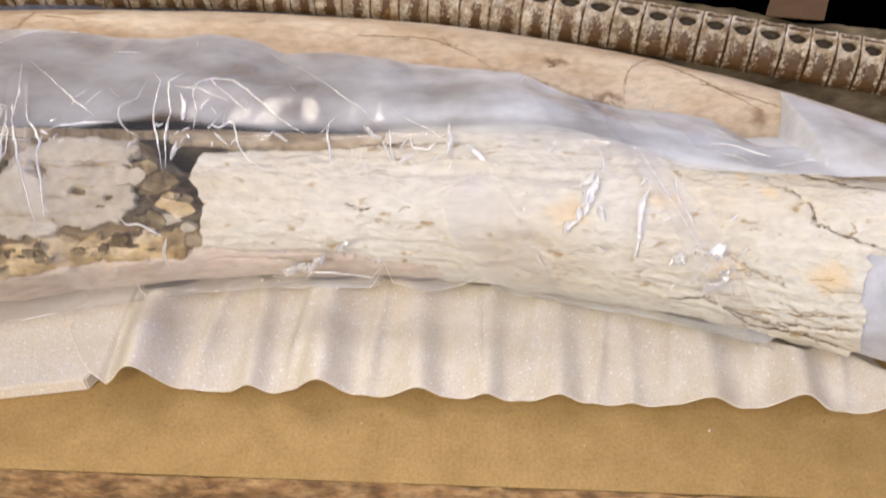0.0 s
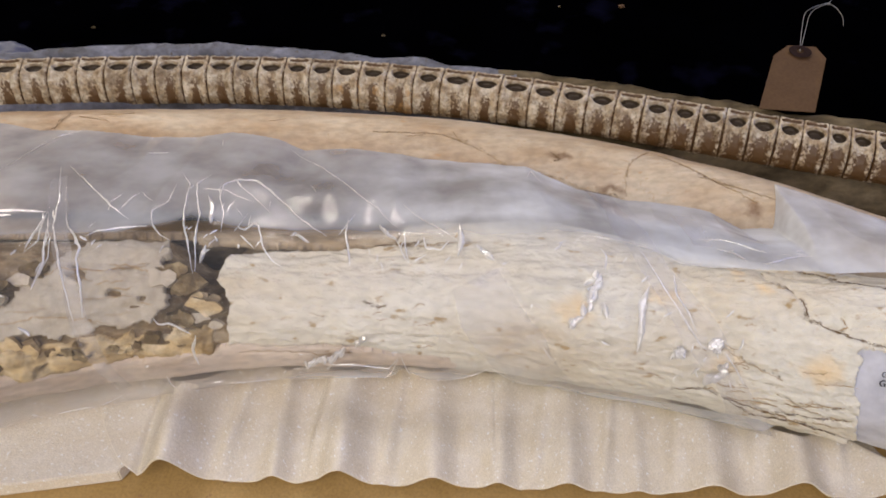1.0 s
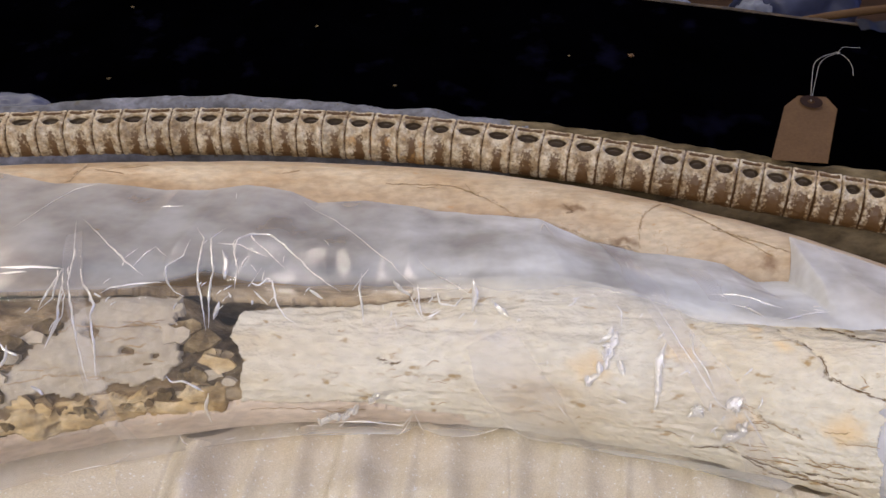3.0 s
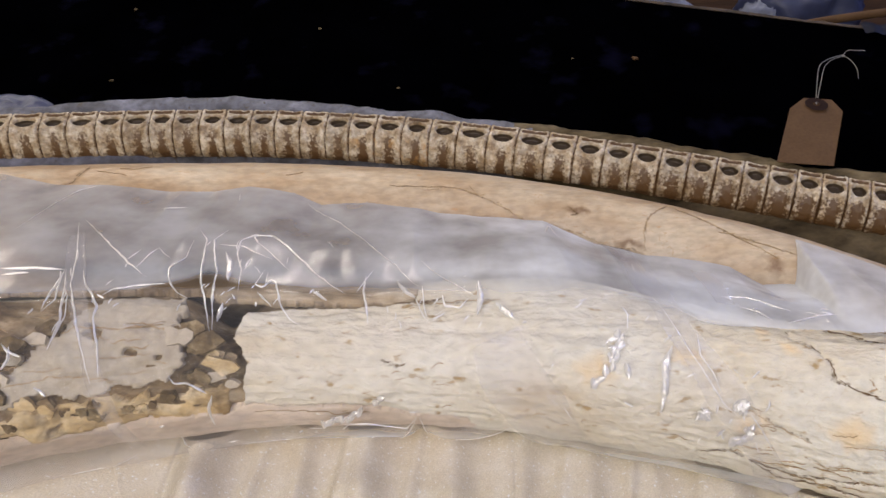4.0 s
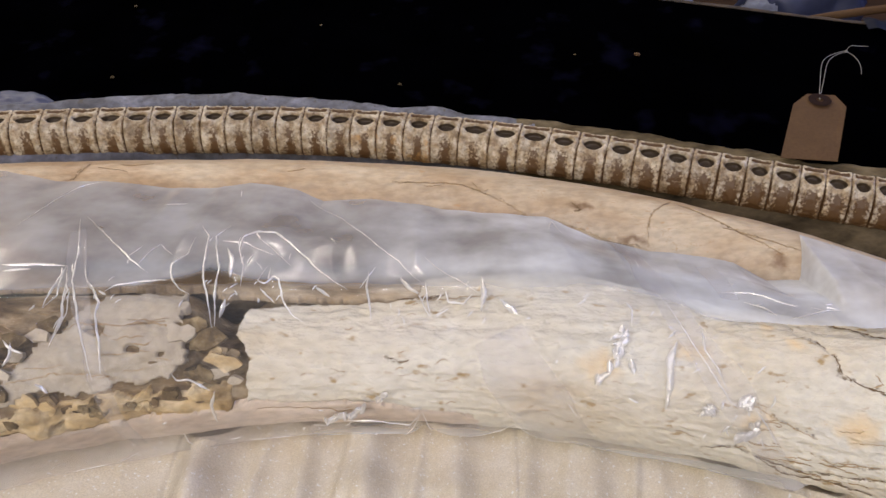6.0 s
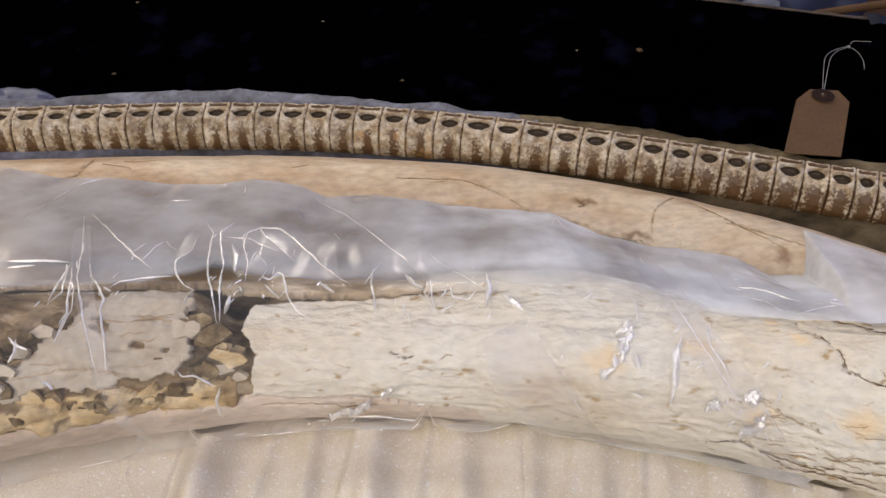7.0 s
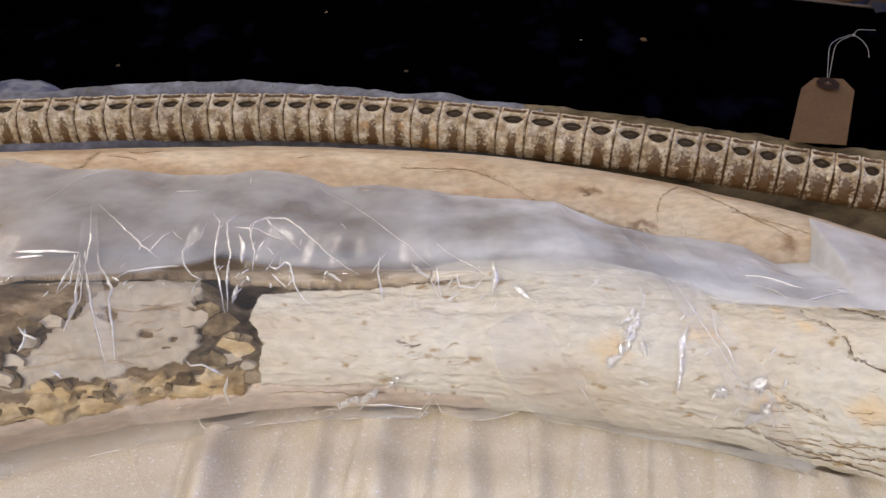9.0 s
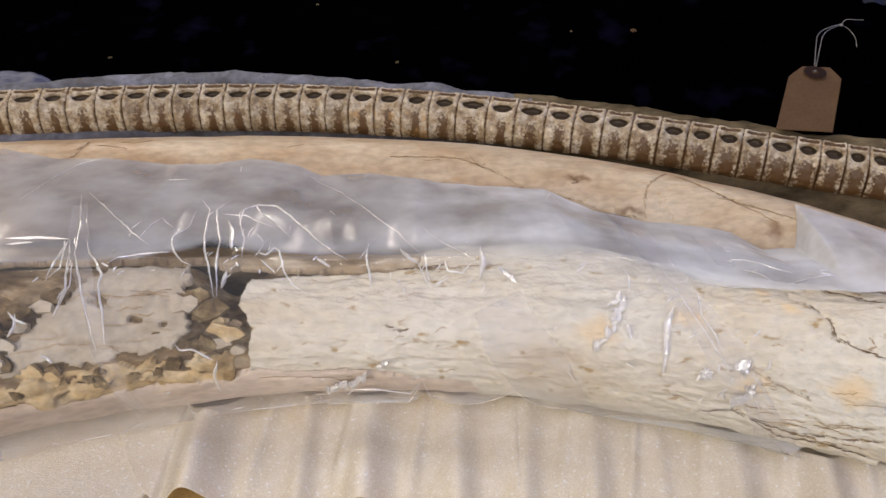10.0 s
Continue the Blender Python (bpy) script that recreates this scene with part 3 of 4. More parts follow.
for x, deg, size, mat in ((-117, 62, 7, M_FLAKE), (-82, 22, 4, M_FLAKE), (-86, 36, 6, M_YELLOW), (-92, 28, 4, M_FLAKE), (-208, 52, 5, M_FLAKE), (-216, 42, 5, M_FLAKE),
                          (-222, 30, 6, M_FLAKE), (-198, 66, 5, M_FLAKE), (-192, 74, 6, M_RUBBLE), (-212, 64, 6, M_RUBBLE), (-224, 52, 6, M_RUBBLE)):
    flake(tusk, x / 1000, deg, size / 1000, 0.0016, -0.006, mat, 900 + size - x, 1.7)
for i in range(24):
    rng = random.Random(200 + i)
    near = i < 9
    flake(tusk, rng.uniform(-0.11, -0.078) if near else rng.uniform(-0.25, -0.1), rng.uniform(8, 62) if near else rng.uniform(4, 18),
          rng.uniform(0.003, 0.0065), rng.uniform(0.0015, 0.003), -0.012 if near else -0.006, (M_YELLOW, M_RUBBLE, M_CORE, M_RUBBLE, M_RUBBLE)[i % 5], 300 + i, 1.2)


def writing(body, x, deg, height, parent):
    """Hand-inked letters laid on the plaster."""
    cu = bpy.data.curves.new("writing", "FONT")
    cu.body, cu.size, cu.extrude = body, height, 0.0001
    tmp = bpy.data.objects.new("writing", cu)
    scene.collection.objects.link(tmp)
    me = bpy.data.meshes.new_from_object(tmp.evaluated_get(bpy.context.evaluated_depsgraph_get()))
    bpy.data.objects.remove(tmp)
    c = Vector(on_tube(front_axis, np.float64(x), np.float64(deg), 0.0012))
    cy, cz, r = front_axis(np.float64(x))
    nrm = Vector((0, c.y - cy, c.z - cz)).normalized()
    t = Vector((1, 0, 0))
    up = nrm.cross(t)
    for v in me.vertices:
        v.co = c + t * v.co.x + up * v.co.y + nrm * (0.0006 + v.co.z)
    return link_mesh("writing", me, M_INK, parent)


writing("G. 18", 0.3195, 35, 0.0045, tusk)
writing("Gom", 0.3185, 29, 0.0055, tusk)

rng = random.Random(4242)
for i in range(46):
    cx, cd, half = rng.uniform(-55, 300), rng.uniform(-20, 84), rng.uniform(1.5, 5)
    tilt = rng.gauss(0, 0.12)
    if i > 26:
        cx, cd, half = rng.uniform(200, 300), rng.uniform(-18, 30), rng.uniform(3, 11)
    crack(front_axis, [(cx - half, cd - half * tilt / 0.9 - 0.5), (cx, cd + rng.uniform(-1.5, 1.5)), (cx + half, cd + half * tilt / 0.9)],
          rng.uniform(0.0003, 0.0007), 0.0, (0.0, 0.0018, 0.0040, 0.0022, 2), tusk, 700 + i, M_HAIR)
for i in range(16):
    cx, cd, half = rng.uniform(-240, -125), rng.uniform(28, 90), rng.uniform(4, 14)
    crack(front_axis, [(cx - half, cd + rng.uniform(-3, 3)), (cx, cd), (cx + half, cd + rng.uniform(-4, 4))],
          rng.uniform(0.0004, 0.0009), 0.0, (-0.0065, 0.003, 0.003, 0.003, 53), tusk, 800 + i, M_HAIR)

rear = thing("smooth_tusk", "smooth peach coloured ivory tusk with fine cracks", "fossil tusk")
REAR_CRACKS = [([(-263, 104), (-266, 90), (-270, 73), (-281, 66), (-296, 62)], 0.0028, 0.003),
               ([(73, 71), (95, 59), (113, 48), (148, 45), (173, 38), (200, 38)], 0.0008, 0.0012),
               ([(66, 82), (73, 71), (60, 76)], 0.0005, 0.0008), ([(222, 108), (206, 80), (200, 60), (200, 39)], 0.0006, 0.001),
               ([(227, 105), (262, 80), (301, 76)], 0.0007, 0.001), ([(262, 80), (290, 66)], 0.0005, 0.0008),
               ([(145, 72), (152, 66), (146, 62)], 0.001, 0.001), ([(60, 78), (30, 76), (0, 74)], 0.0003, 0.0005),
               ([(120, 40), (160, 36), (200, 32)], 0.001, 0.0015)]
tube_patch("ivory_body", rear_axis, -0.62, 0.5, -90, 260, M_IVORY_PEACH, rear, "smooth peach ivory", None, REAR_CRACKS,
           rough=0.0012, step=0.0012, seed=9, patches=((287, 58, 8, 10), (152, 70, 12, 5), (188, 42, 14, 4), (-285, 66, 14, 5)))
for xe in (-0.62, 0.5):
    bm = bmesh.new()
    bm.faces.new([bm.verts.new(p) for p in on_tube(rear_axis, np.full(24, xe), np.linspace(0, 345, 24), -0.001)])
    part("end_face", bm, M_CORE, rear)

for i in range(8):
    cx, cd, half = rng.uniform(-250, 300), rng.uniform(48, 96), rng.uniform(4, 14)
    crack(rear_axis, [(cx - half, cd + rng.uniform(-4, 4)), (cx, cd), (cx + half, cd + rng.uniform(-6, 6))],
          rng.uniform(0.0003, 0.0006), 0.0, (0.0, 0.0012, 0.0, 0.0, 9), rear, 860 + i, M_HAIR)

# ---- fossil column in its rock ----
column = thing("fossil_vertebral_column", "row of brown and cream fossil vertebrae with oval sockets set in rock", "fossil bone")


def column_y(x):
    x = np.clip(x, -0.55, 0.46)
    return (((0.798 * x + 0.0771) * x - 0.4741) * x - 0.1453) * x + 0.7817


PROFILE_N = np.array([-0.0125, -0.0140, -0.0140, -0.0125, -0.0095, -0.0065, -0.0040, 0.0, 0.0040, 0.0060, 0.0075, 0.0100, 0.0120, 0.0135, 0.0145])
PROFILE_Z = np.array([0.0630, 0.0680, 0.0750, 0.0850, 0.0920, 0.0960, 0.0980, 0.1000, 0.1012, 0.1020, 0.1027, 0.1036, 0.1040, 0.1030, 0.0930])


def vertebra(x0, x1, seed):
    xc = 0.5 * (x0 + x1)
    slope = (column_y(xc + 0.01) - column_y(xc - 0.01)) / 0.02
    tx, ty = 1 / math.hypot(1, slope), slope / math.hypot(1, slope)
    w = (x1 - x0) / tx
    rng = random.Random(seed)
    nu, nv = 36, 80
    s = np.linspace(0, len(PROFILE_N) - 1, nv)
    n0, z0 = np.interp(s, range(len(PROFILE_N)), PROFILE_N), np.interp(s, range(len(PROFILE_N)), PROFILE_Z)
    deep = float(np.interp(xc, [-0.3, 0.0, 0.2, 0.4], [0.86, 0.85, 0.76, 0.74]))
    z0 = np.where(z0 < 0.1, 0.1 - (0.1 - z0) * deep, z0)
    for _ in range(2):
        n0[1:-1], z0[1:-1] = (n0[:-2] + 2 * n0[1:-1] + n0[2:]) / 4, (z0[:-2] + 2 * z0[1:-1] + z0[2:]) / 4
    dn, dz = np.gradient(n0), np.gradient(z0)
    ln = np.hypot(dn, dz)
    on, oz = -dz / ln, dn / ln
    U, N0 = np.meshgrid(np.linspace(-1, 1, nu), n0, indexing="ij")
    _, Z0 = np.meshgrid(np.linspace(-1, 1, nu), z0, indexing="ij")
    a = np.abs(U)
    flare = 0.0018 * sstep(0.25, 0.8, a) - 0.0026 * sstep(0.86, 1.0, a)
    hw, cn = rng.uniform(0.64, 0.78), rng.uniform(0.0006, 0.0014)
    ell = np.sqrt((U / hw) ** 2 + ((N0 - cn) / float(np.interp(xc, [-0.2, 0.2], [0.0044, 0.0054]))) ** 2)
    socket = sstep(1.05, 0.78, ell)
    lip = 0.0009 * np.exp(-((ell - 1.2) / 0.16) ** 2)
    ledge = np.sqrt((U / (hw + 0.1)) ** 4 + ((N0 - 0.0094) / 0.0020) ** 4)
    pit = sstep(1.05, 0.7, ledge)
    P0 = np.stack([U * w / 2 + xc, N0 + 0.78, Z0], -1)
    rgh = 0.0016 * (fbm(P0, 260, 4, seed % 37) - 0.5)
    flare = flare * (0.35 + 0.65 * sstep(0.1015, 0.098, Z0)) * (0.25 + 0.75 * sstep(0.0, 0.010, Z0 - Z0.min()))
    off = flare + lip + rgh - 0.0055 * socket - 0.0016 * pit
    Nn, Zz = N0 + off * on[None, :], Z0 + off * oz[None, :]
    along = U * w / 2
    P = np.stack([xc + along * tx - Nn * ty, column_y(xc) + along * ty + Nn * tx, Zz], -1)
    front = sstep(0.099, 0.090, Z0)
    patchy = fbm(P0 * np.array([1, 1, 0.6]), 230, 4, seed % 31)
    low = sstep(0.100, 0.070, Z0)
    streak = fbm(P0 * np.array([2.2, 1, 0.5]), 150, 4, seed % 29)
    stain_shade = front * np.exp(-((U - 0.1) / 0.4) ** 2) * (0.42 + 0.36 * low) * (0.2 + 1.6 * streak)
    stain_shade += 0.1 * front * sstep(0.084, 0.072, Z0) * (0.4 + patchy) + 0.6 * sstep(0.88, 1.0, a) * (0.6 + 0.6 * patchy)
    # right-end bones darkened: brown staining plus the shadow there put into the colour
    stain_shade += 1.2 * pit * (0.35 + vnoise(P0, 300, seed % 23)) + 0.4 * sstep(0.05, 0.36, xc) * (0.3 + patchy) * front
    stain_shade -= 0.8 * np.exp(-((ell - 1.2) / 0.17) ** 2)
    return sheet("vertebra", P, M_BONE, column, stain_shade=stain_shade, extra={"orange": (0.85 if -0.05 < xc < 0.03 else 0.0) * (vnoise(P0, 120, seed % 19) - 0.25) * front, "socket": sstep(1.02, 0.86, ell) + 0.6 * sstep(0.975, 1.0, a)})


WIDTHS = (26, 25, 28, 25, 27, 25, 25, 22, 25, 23, 25, 23, 24, 24, 22, 24, 25, 25, 25, 27, 25, 26, 24, 24, 23, 22, 22, 21, 20, 19, 20, 18, 18, 16, 17, 18, 17)
x = -0.363 - 0.051 - 0.052
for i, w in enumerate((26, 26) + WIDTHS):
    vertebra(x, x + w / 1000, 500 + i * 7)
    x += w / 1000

# rock under and behind the vertebrae: bluish at one end, brown at the other
nu, nv = 380, 60
X, S = np.meshgrid(np.linspace(-0.5, 0.5, nu), np.linspace(0, 1, nv), indexing="ij")
hump = 0.006 * np.exp(-((X + 0.2) / 0.12) ** 2)
pn = [(-0.033, 0.012), (-0.032, 0.042), (-0.028, 0.060), (-0.018, 0.069), (-0.004, 0.076), (0.011, 0.094), (0.016, 0.1015), (0.024, 0.1045), (0.031, 0.101), (0.038, 0.085), (0.042, 0.05)]
N = np.interp(S, np.linspace(0, 1, len(pn)), [p[0] for p in pn]) + hump * sstep(0.5, 0.7, S)
Z = np.interp(S, np.linspace(0, 1, len(pn)), [p[1] for p in pn]) + 0.6 * hump * sstep(0.45, 0.65, S)
Z = Z - 0.045 * sstep(0.45, 0.3, S) * sstep(-0.25, -0.19, X) * sstep(0.24, 0.18, X)
P = np.stack([X, column_y(X) + N, np.maximum(Z, 0.004)], -1)
P += (0.008 * (fbm(P, 35, 5, 61) - 0.5))[..., None] * np.array([0.3, 1, 1])
brown = (X[:-1, :-1] + 0.10 * (fbm(P, 30, 4, 63)[:-1, :-1] - 0.5) > 0.12).astype(int)
sheet("rock_matrix", P, [M_MATRIX, M_MATRIX_BROWN], column, "bluish grey to brown rock matrix", slot=brown)

# ---- foam sheets ----
foam = thing("foam_sheet", "thin white packing foam sheet with a rippled front edge", "packing foam")
RIPPLES = ((-245, 8, 20), (-196, 10, 16), (-158, 9, 14), (-106, 26, 24), (-39, 9, 13), (3, 18, 22), (62, 13, 20), (103, 9, 14), (146, 11, 18), (190, 4, 10), (235, 14, 24), (287, 20, 24), (345, 12, 18))
nu, nv = 620, 190
X, S = np.meshgrid(np.linspace(-0.33, 0.345, nu), np.linspace(0, 1, nv), indexing="ij")
Y = 0.4185 + 0.17 * S
Y += 0.085 * sstep(-0.125, -0.2, X) * (1 - S)
lean = X - 0.10 * (Y - 0.42) * np.sign(X - 0.1) * 0.5
h = np.zeros(X.shape)
for c, hh, wd in RIPPLES:
    h += hh / 1000 * np.exp(-((lean - c / 1000) / (wd / 1000 * 0.62)) ** 2)
for c, hh, wd in ((-75, 5, 9), (-17, 5, 7), (30, 6, 9), (84, 4, 11), (124, 5, 8), (168, 5, 7), (212, 6, 9), (262, 5, 8), (315, 5, 9)):
    h += hh / 1000 * np.exp(-((lean - c / 1000 - 0.12 * (Y - 0.42)) / (wd / 1000 * 0.62)) ** 2) * (0.35 + 0.65 * sstep(0.42, 0.45, Y))
cy, cz, r = front_axis(X)
gap = np.maximum(cz - np.sqrt(np.maximum(r * r - (Y - cy) ** 2, 0)), 0.001) + np.where(np.abs(Y - cy) > r, 1, 0)
rise = 0.004 + 0.004 * sstep(0.42, 0.46, Y)
Zt = rise + h * (1 - 0.35 * sstep(0.43, 0.49, Y)) + 0.0015 * (fbm(np.stack([X, Y, 0 * X], -1), 40, 3, 71) - 0.5)
Zt = np.minimum(Zt, np.minimum(gap, 1) * 0.8 + 0.001) * 1.0
Zt = np.maximum(Zt, 0.0022)
Zt = np.maximum(Zt, sstep(-0.118, -0.132, X) * (0.0130 + 0.2 * h))
Y = Y - 0.25 * h * (1 - S) * 0.4
P = np.stack([X, Y, Zt], -1)
sheet("sheet", P, M_FOAM, foam, skirt=P - np.array([0, -0.0006, 0.0018]))
pad = thing("foam_pad", "flat white foam pad with a straight cut edge", "packing foam")
bm = bmesh.new()
pl = [(-0.6, 0.332), (-0.1376, 0.4186), (-0.13, 0.436), (-0.13, 0.56), (-0.6, 0.56)]
lo = [bm.verts.new((a, b, 0.0008)) for a, b in pl]
hi = [bm.verts.new((a, b, 0.0115)) for a, b in pl]
bm.faces.new(hi)
bm.faces.new(lo[::-1])
for i in range(5):
    bm.faces.new((lo[i], lo[(i + 1) % 5], hi[(i + 1) % 5], hi[i]))
bmesh.ops.bevel(bm, geom=bm.edges[:], offset=0.0008, segments=2, affect="EDGES")
part("pad", bm, M_FOAM, pad)

# ---- plastic bag over the front tusk ----
bag = thing("plastic_bag", "crumpled clear plastic bag wrapped over the broken tusk", "plastic bag")
QC = np.array([-75, -35, 0, 30, 60, 90, 115, 145, 175, 205, 215.0])
nu, nv = 900, 400
X, Q = np.meshgrid(np.linspace(-0.36, 0.44, nu), np.linspace(-75, 215, nv), indexing="ij")
cy, cz, r = front_axis(X[:, 0])
ry, rz, rr = rear_axis(X[:, 0])
xm = X[:, 0] * 1000
tb = np.interp(xm, [-330, -279, -241, -183, -145, -117, -79, -55, -17, 43, 75, 124, 163, 200, 235, 258, 279, 299, 305, 356],
               [82, 66, 65, 56, 56, 62, 57, 46, 50, 45, 45, 49, 37, 35, 41, 43, 36, 43, 92, 90])
tb = np.radians(tb + 4 * (fbm(np.stack([X[:, 0], 0 * cy, 0 * cy], -1), 28, 3, 79) - 0.5))


def ring(deg, off):
    a = math.radians(deg)
    return np.stack([cy - (r + off) * math.cos(a), cz + (r + off) * math.sin(a)], -1)


sk = np.interp(xm, [-250, -120, -20, 60, 100], [0.022, 0.018, 0.012, 0.006, 0.0])
c0 = np.stack([cy - r * 0.75 - sk, np.full_like(cy, 0.024)], -1)
c6 = ring(112, 0.006)
cr = np.stack([ry - (rr + 0.003) * np.cos(tb), rz + (rr + 0.003) * np.sin(tb)], -1)
ce = np.stack([ry - (rr + 0.0025) * np.cos(tb + 0.02), rz + (rr + 0.003) * np.sin(tb + 0.02)], -1)
up = np.array([0, 1.0])
C = np.stack([c0, ring(-35, 0.007), ring(0, 0.003), ring(30, 0.003), ring(60, 0.003), ring(88, 0.004), c6,
              c6 * 0.68 + cr * 0.32 + up * 0.004, c6 * 0.35 + cr * 0.65 + up * 0.002, cr, ce], 1)
YZ = np.zeros((nu, nv, 2))
qv = np.linspace(-75, 215, nv)
for k in range(2):
    for j in range(nv):
        i = min(max(int(np.searchsorted(QC, qv[j], "right")) - 1, 0), len(QC) - 2)
        t = (qv[j] - QC[i]) / (QC[i + 1] - QC[i])
        p0, p1, p2, p3 = C[:, max(i - 1, 0), k], C[:, i, k], C[:, i + 1, k], C[:, min(i + 2, len(QC) - 1), k]
        YZ[:, j, k] = 0.5 * (2 * p1 + (p2 - p0) * t + (2 * p0 - 5 * p1 + 4 * p2 - p3) * t * t + (3 * p1 - p0 - 3 * p2 + p3) * t ** 3)
P = np.concatenate([X[..., None], YZ], -1)
dv = np.gradient(P, axis=1)
nrm = np.stack([0 * X, -dv[..., 2], dv[..., 1]], -1)
nrm /= np.linalg.norm(nrm, axis=-1, keepdims=True) + 1e-9
loose = (0.35 + 0.5 * sstep(95, 140, Q) + 0.6 * sstep(-5, -40, Q)) * sstep(215, 190, Q)
W = np.stack([X, Q * 0.0009, 0 * X], -1)
ridge = 1 - np.abs(2 * fbm(W, 14, 2, 81) - 1)
fine = 1 - np.abs(2 * fbm(W * np.array([1.0, 0.6, 1]), 45, 2, 83) - 1)
tall = 1 - np.abs(2 * fbm(W * np.array([1.0, 0.45, 1]), 26, 2, 84) - 1)
P = P + nrm * (loose * (0.0036 * (ridge - 0.75) + 0.0030 * sstep(40, 100, Q) * (tall - 0.75) + 0.0006 * (fine - 0.75)))[..., None]
P[..., 2] = np.maximum(P[..., 2], 0.006)

# the open mouth ends in a slanting hem; past it the film lies on the rear tusk alone
hem_x = np.interp(Q, [-75, -42, 18, 47, 79, 118, 215], [0.285, 0.272, 0.238, 0.219, 0.198, 0.187, 0.177])
lap = 88 + 213 * (X - 0.213) + 5 * (fbm(W, 30, 3, 87) - 0.5)
bottom = np.interp(X * 1000, [-360, -150, -60, 20, 38, 60, 97, 135, 300], [-75, -75, -66, -56, -20, -46, -16, -45, -75]) + 9 * (fbm(W, 60, 3, 89) - 0.5)
keep = ((X < hem_x) | (Q > lap)) & (Q < 207) & (Q > bottom)
# multiplies the film's own milkiness: one round the tusk, raised in the gathered fold above it to lighten the shaded
# gap
start = np.interp(X * 1000, [-300, -150, -110, -85, -40, 50, 150, 200, 215], [99, 104, 122, 116, 108, 100, 99, 100, 92])
soft = np.interp(X * 1000, [-300, -120, -40, 60, 150, 210], [4, 5, 8, 22, 20, 6])
layers = 1 + np.interp(X, [-0.2, 0.0, 0.1], [7.5, 9, 13]) * sstep(-1, 1, (Q - start + 14 * (fbm(W, 16, 3, 91) - 0.5)) / soft) * (0.8 + 0.4 * (fbm(W * np.array([0.6, 4, 1]), 13, 3, 92) - 0.3))
layers = layers + (4.0 + 3.0 * sstep(-0.06, 0.0, X)) * sstep(-8, -40, Q) + 1.5 * sstep(0.06, 0.02, np.abs(X - 0.12)) * sstep(40, 100, Q)
sheet("film", P, M_BAG, bag, "clear crumpled polythene film", mask=(keep[:-1, :-1] & keep[1:, 1:]), extra={"layers": layers})


def on_film(x, q, off=0.0):
    """The point of the film at x (m) and q (sheet units), lifted by off along its normal."""
    u = np.clip((x + 0.36) / 0.80 * (nu - 1), 0, nu - 1.001)
    v = np.clip((q + 75) / 290 * (nv - 1), 0, nv - 1.001)
    i, j = u.astype(int), v.astype(int)
    f, h = (u - i)[..., None], (v - j)[..., None]

    def at(G):
        return (G[i, j] * (1 - f) + G[i + 1, j] * f) * (1 - h) + (G[i, j + 1] * (1 - f) + G[i + 1, j + 1] * f) * h
    return at(P) + at(nrm) * np.asarray(off)[..., None]


def run_line(pts, step):
    """Even steps along a bent line on the film, with its sideways direction (both in metres)."""
    xs, qs = np.array([p[0] for p in pts]) / 1000, np.array([p[1] for p in pts]) * 0.0009
    run = np.concatenate([[0], np.cumsum(np.hypot(np.diff(xs), np.diff(qs)))])
    u = np.linspace(0, run[-1], max(8, int(run[-1] / step)))
    x, q = np.interp(u, run, xs), np.interp(u, run, qs)
    for _ in range(3):
        x[1:-1], q[1:-1] = (x[:-2] + 2 * x[1:-1] + x[2:]) / 4, (q[:-2] + 2 * q[1:-1] + q[2:]) / 4
    dx, dq = np.gradient(x), np.gradient(q)
    ln_ = np.hypot(dx, dq) + 1e-9
    return u, x, q, -dq / ln_, dx / ln_


def crease(pts, width, seed):
    """A sharp pinched fold: a narrow rounded ridge that wanders and tapers; its white stands in for a glint."""
    u, x, q, sx, sq = run_line(pts, 0.0006)
    k = np.stack([u, 0 * u + seed * 0.37, 0 * u], -1)
    wob = 0.0012 * (fbm(k, 130, 3, seed) - 0.5)
    x, q = x + wob * sx, q + wob * sq
    w = width / 1000 * 0.75 * (0.35 + 1.2 * fbm(k, 170, 3, seed + 1)) * (np.minimum(1, np.minimum(u, u[-1] - u) / (0.25 * u[-1])) * 0.85 + 0.15)
    c = np.linspace(-1, 1, 9)
    sway = 0.5 * (fbm(k, 90, 2, seed + 2) - 0.5)
    A = (x + 0 * u)[:, None] + sx[:, None] * w[:, None] * c
    B = q[:, None] + sq[:, None] * w[:, None] * c
    lift = 0.0003 + w[:, None] * (np.sqrt(np.maximum(1 - c * c, 0)) * 1.1 + sway[:, None] * c * (1 - c * c))
    return sheet("crease", on_film(A, B / 0.0009, lift), M_BAG_GLINT, bag, "sharp fold in the film, whitened to read as a glint")


def crumple(pts, width, seed):
    """A patch of film crushed into many small facets, whitened in place of glitter."""
    u, x, q, sx, sq = run_line(pts, 0.0005)
    m = max(8, int(width / 0.5))
    c = np.linspace(-1, 1, m)
    k = np.stack([u, 0 * u + seed, 0 * u], -1)
    w = width / 2000 * (0.55 + 0.9 * fbm(k, 120, 3, seed + 1)) * (np.minimum(1, np.minimum(u, u[-1] - u) / (0.3 * u[-1] + 1e-6)) * 0.8 + 0.2)
    A = x[:, None] + sx[:, None] * w[:, None] * c
    B = q[:, None] + sq[:, None] * w[:, None] * c
    G = np.stack([A, B, 0 * A + seed], -1)
    lift = 0.0004 + (0.0017 * (1 - np.abs(2 * fbm(G, 200, 2, seed) - 1)) + 0.0004 * np.abs(2 * vnoise(G, 520, seed + 3) - 1)) * (1 - c * c) ** 0.5
    return sheet("crumple", on_film(A, B / 0.0009, lift), M_BAG_GLITTER, bag, "crushed patch of film, whitened to read as glitter", smooth=False)


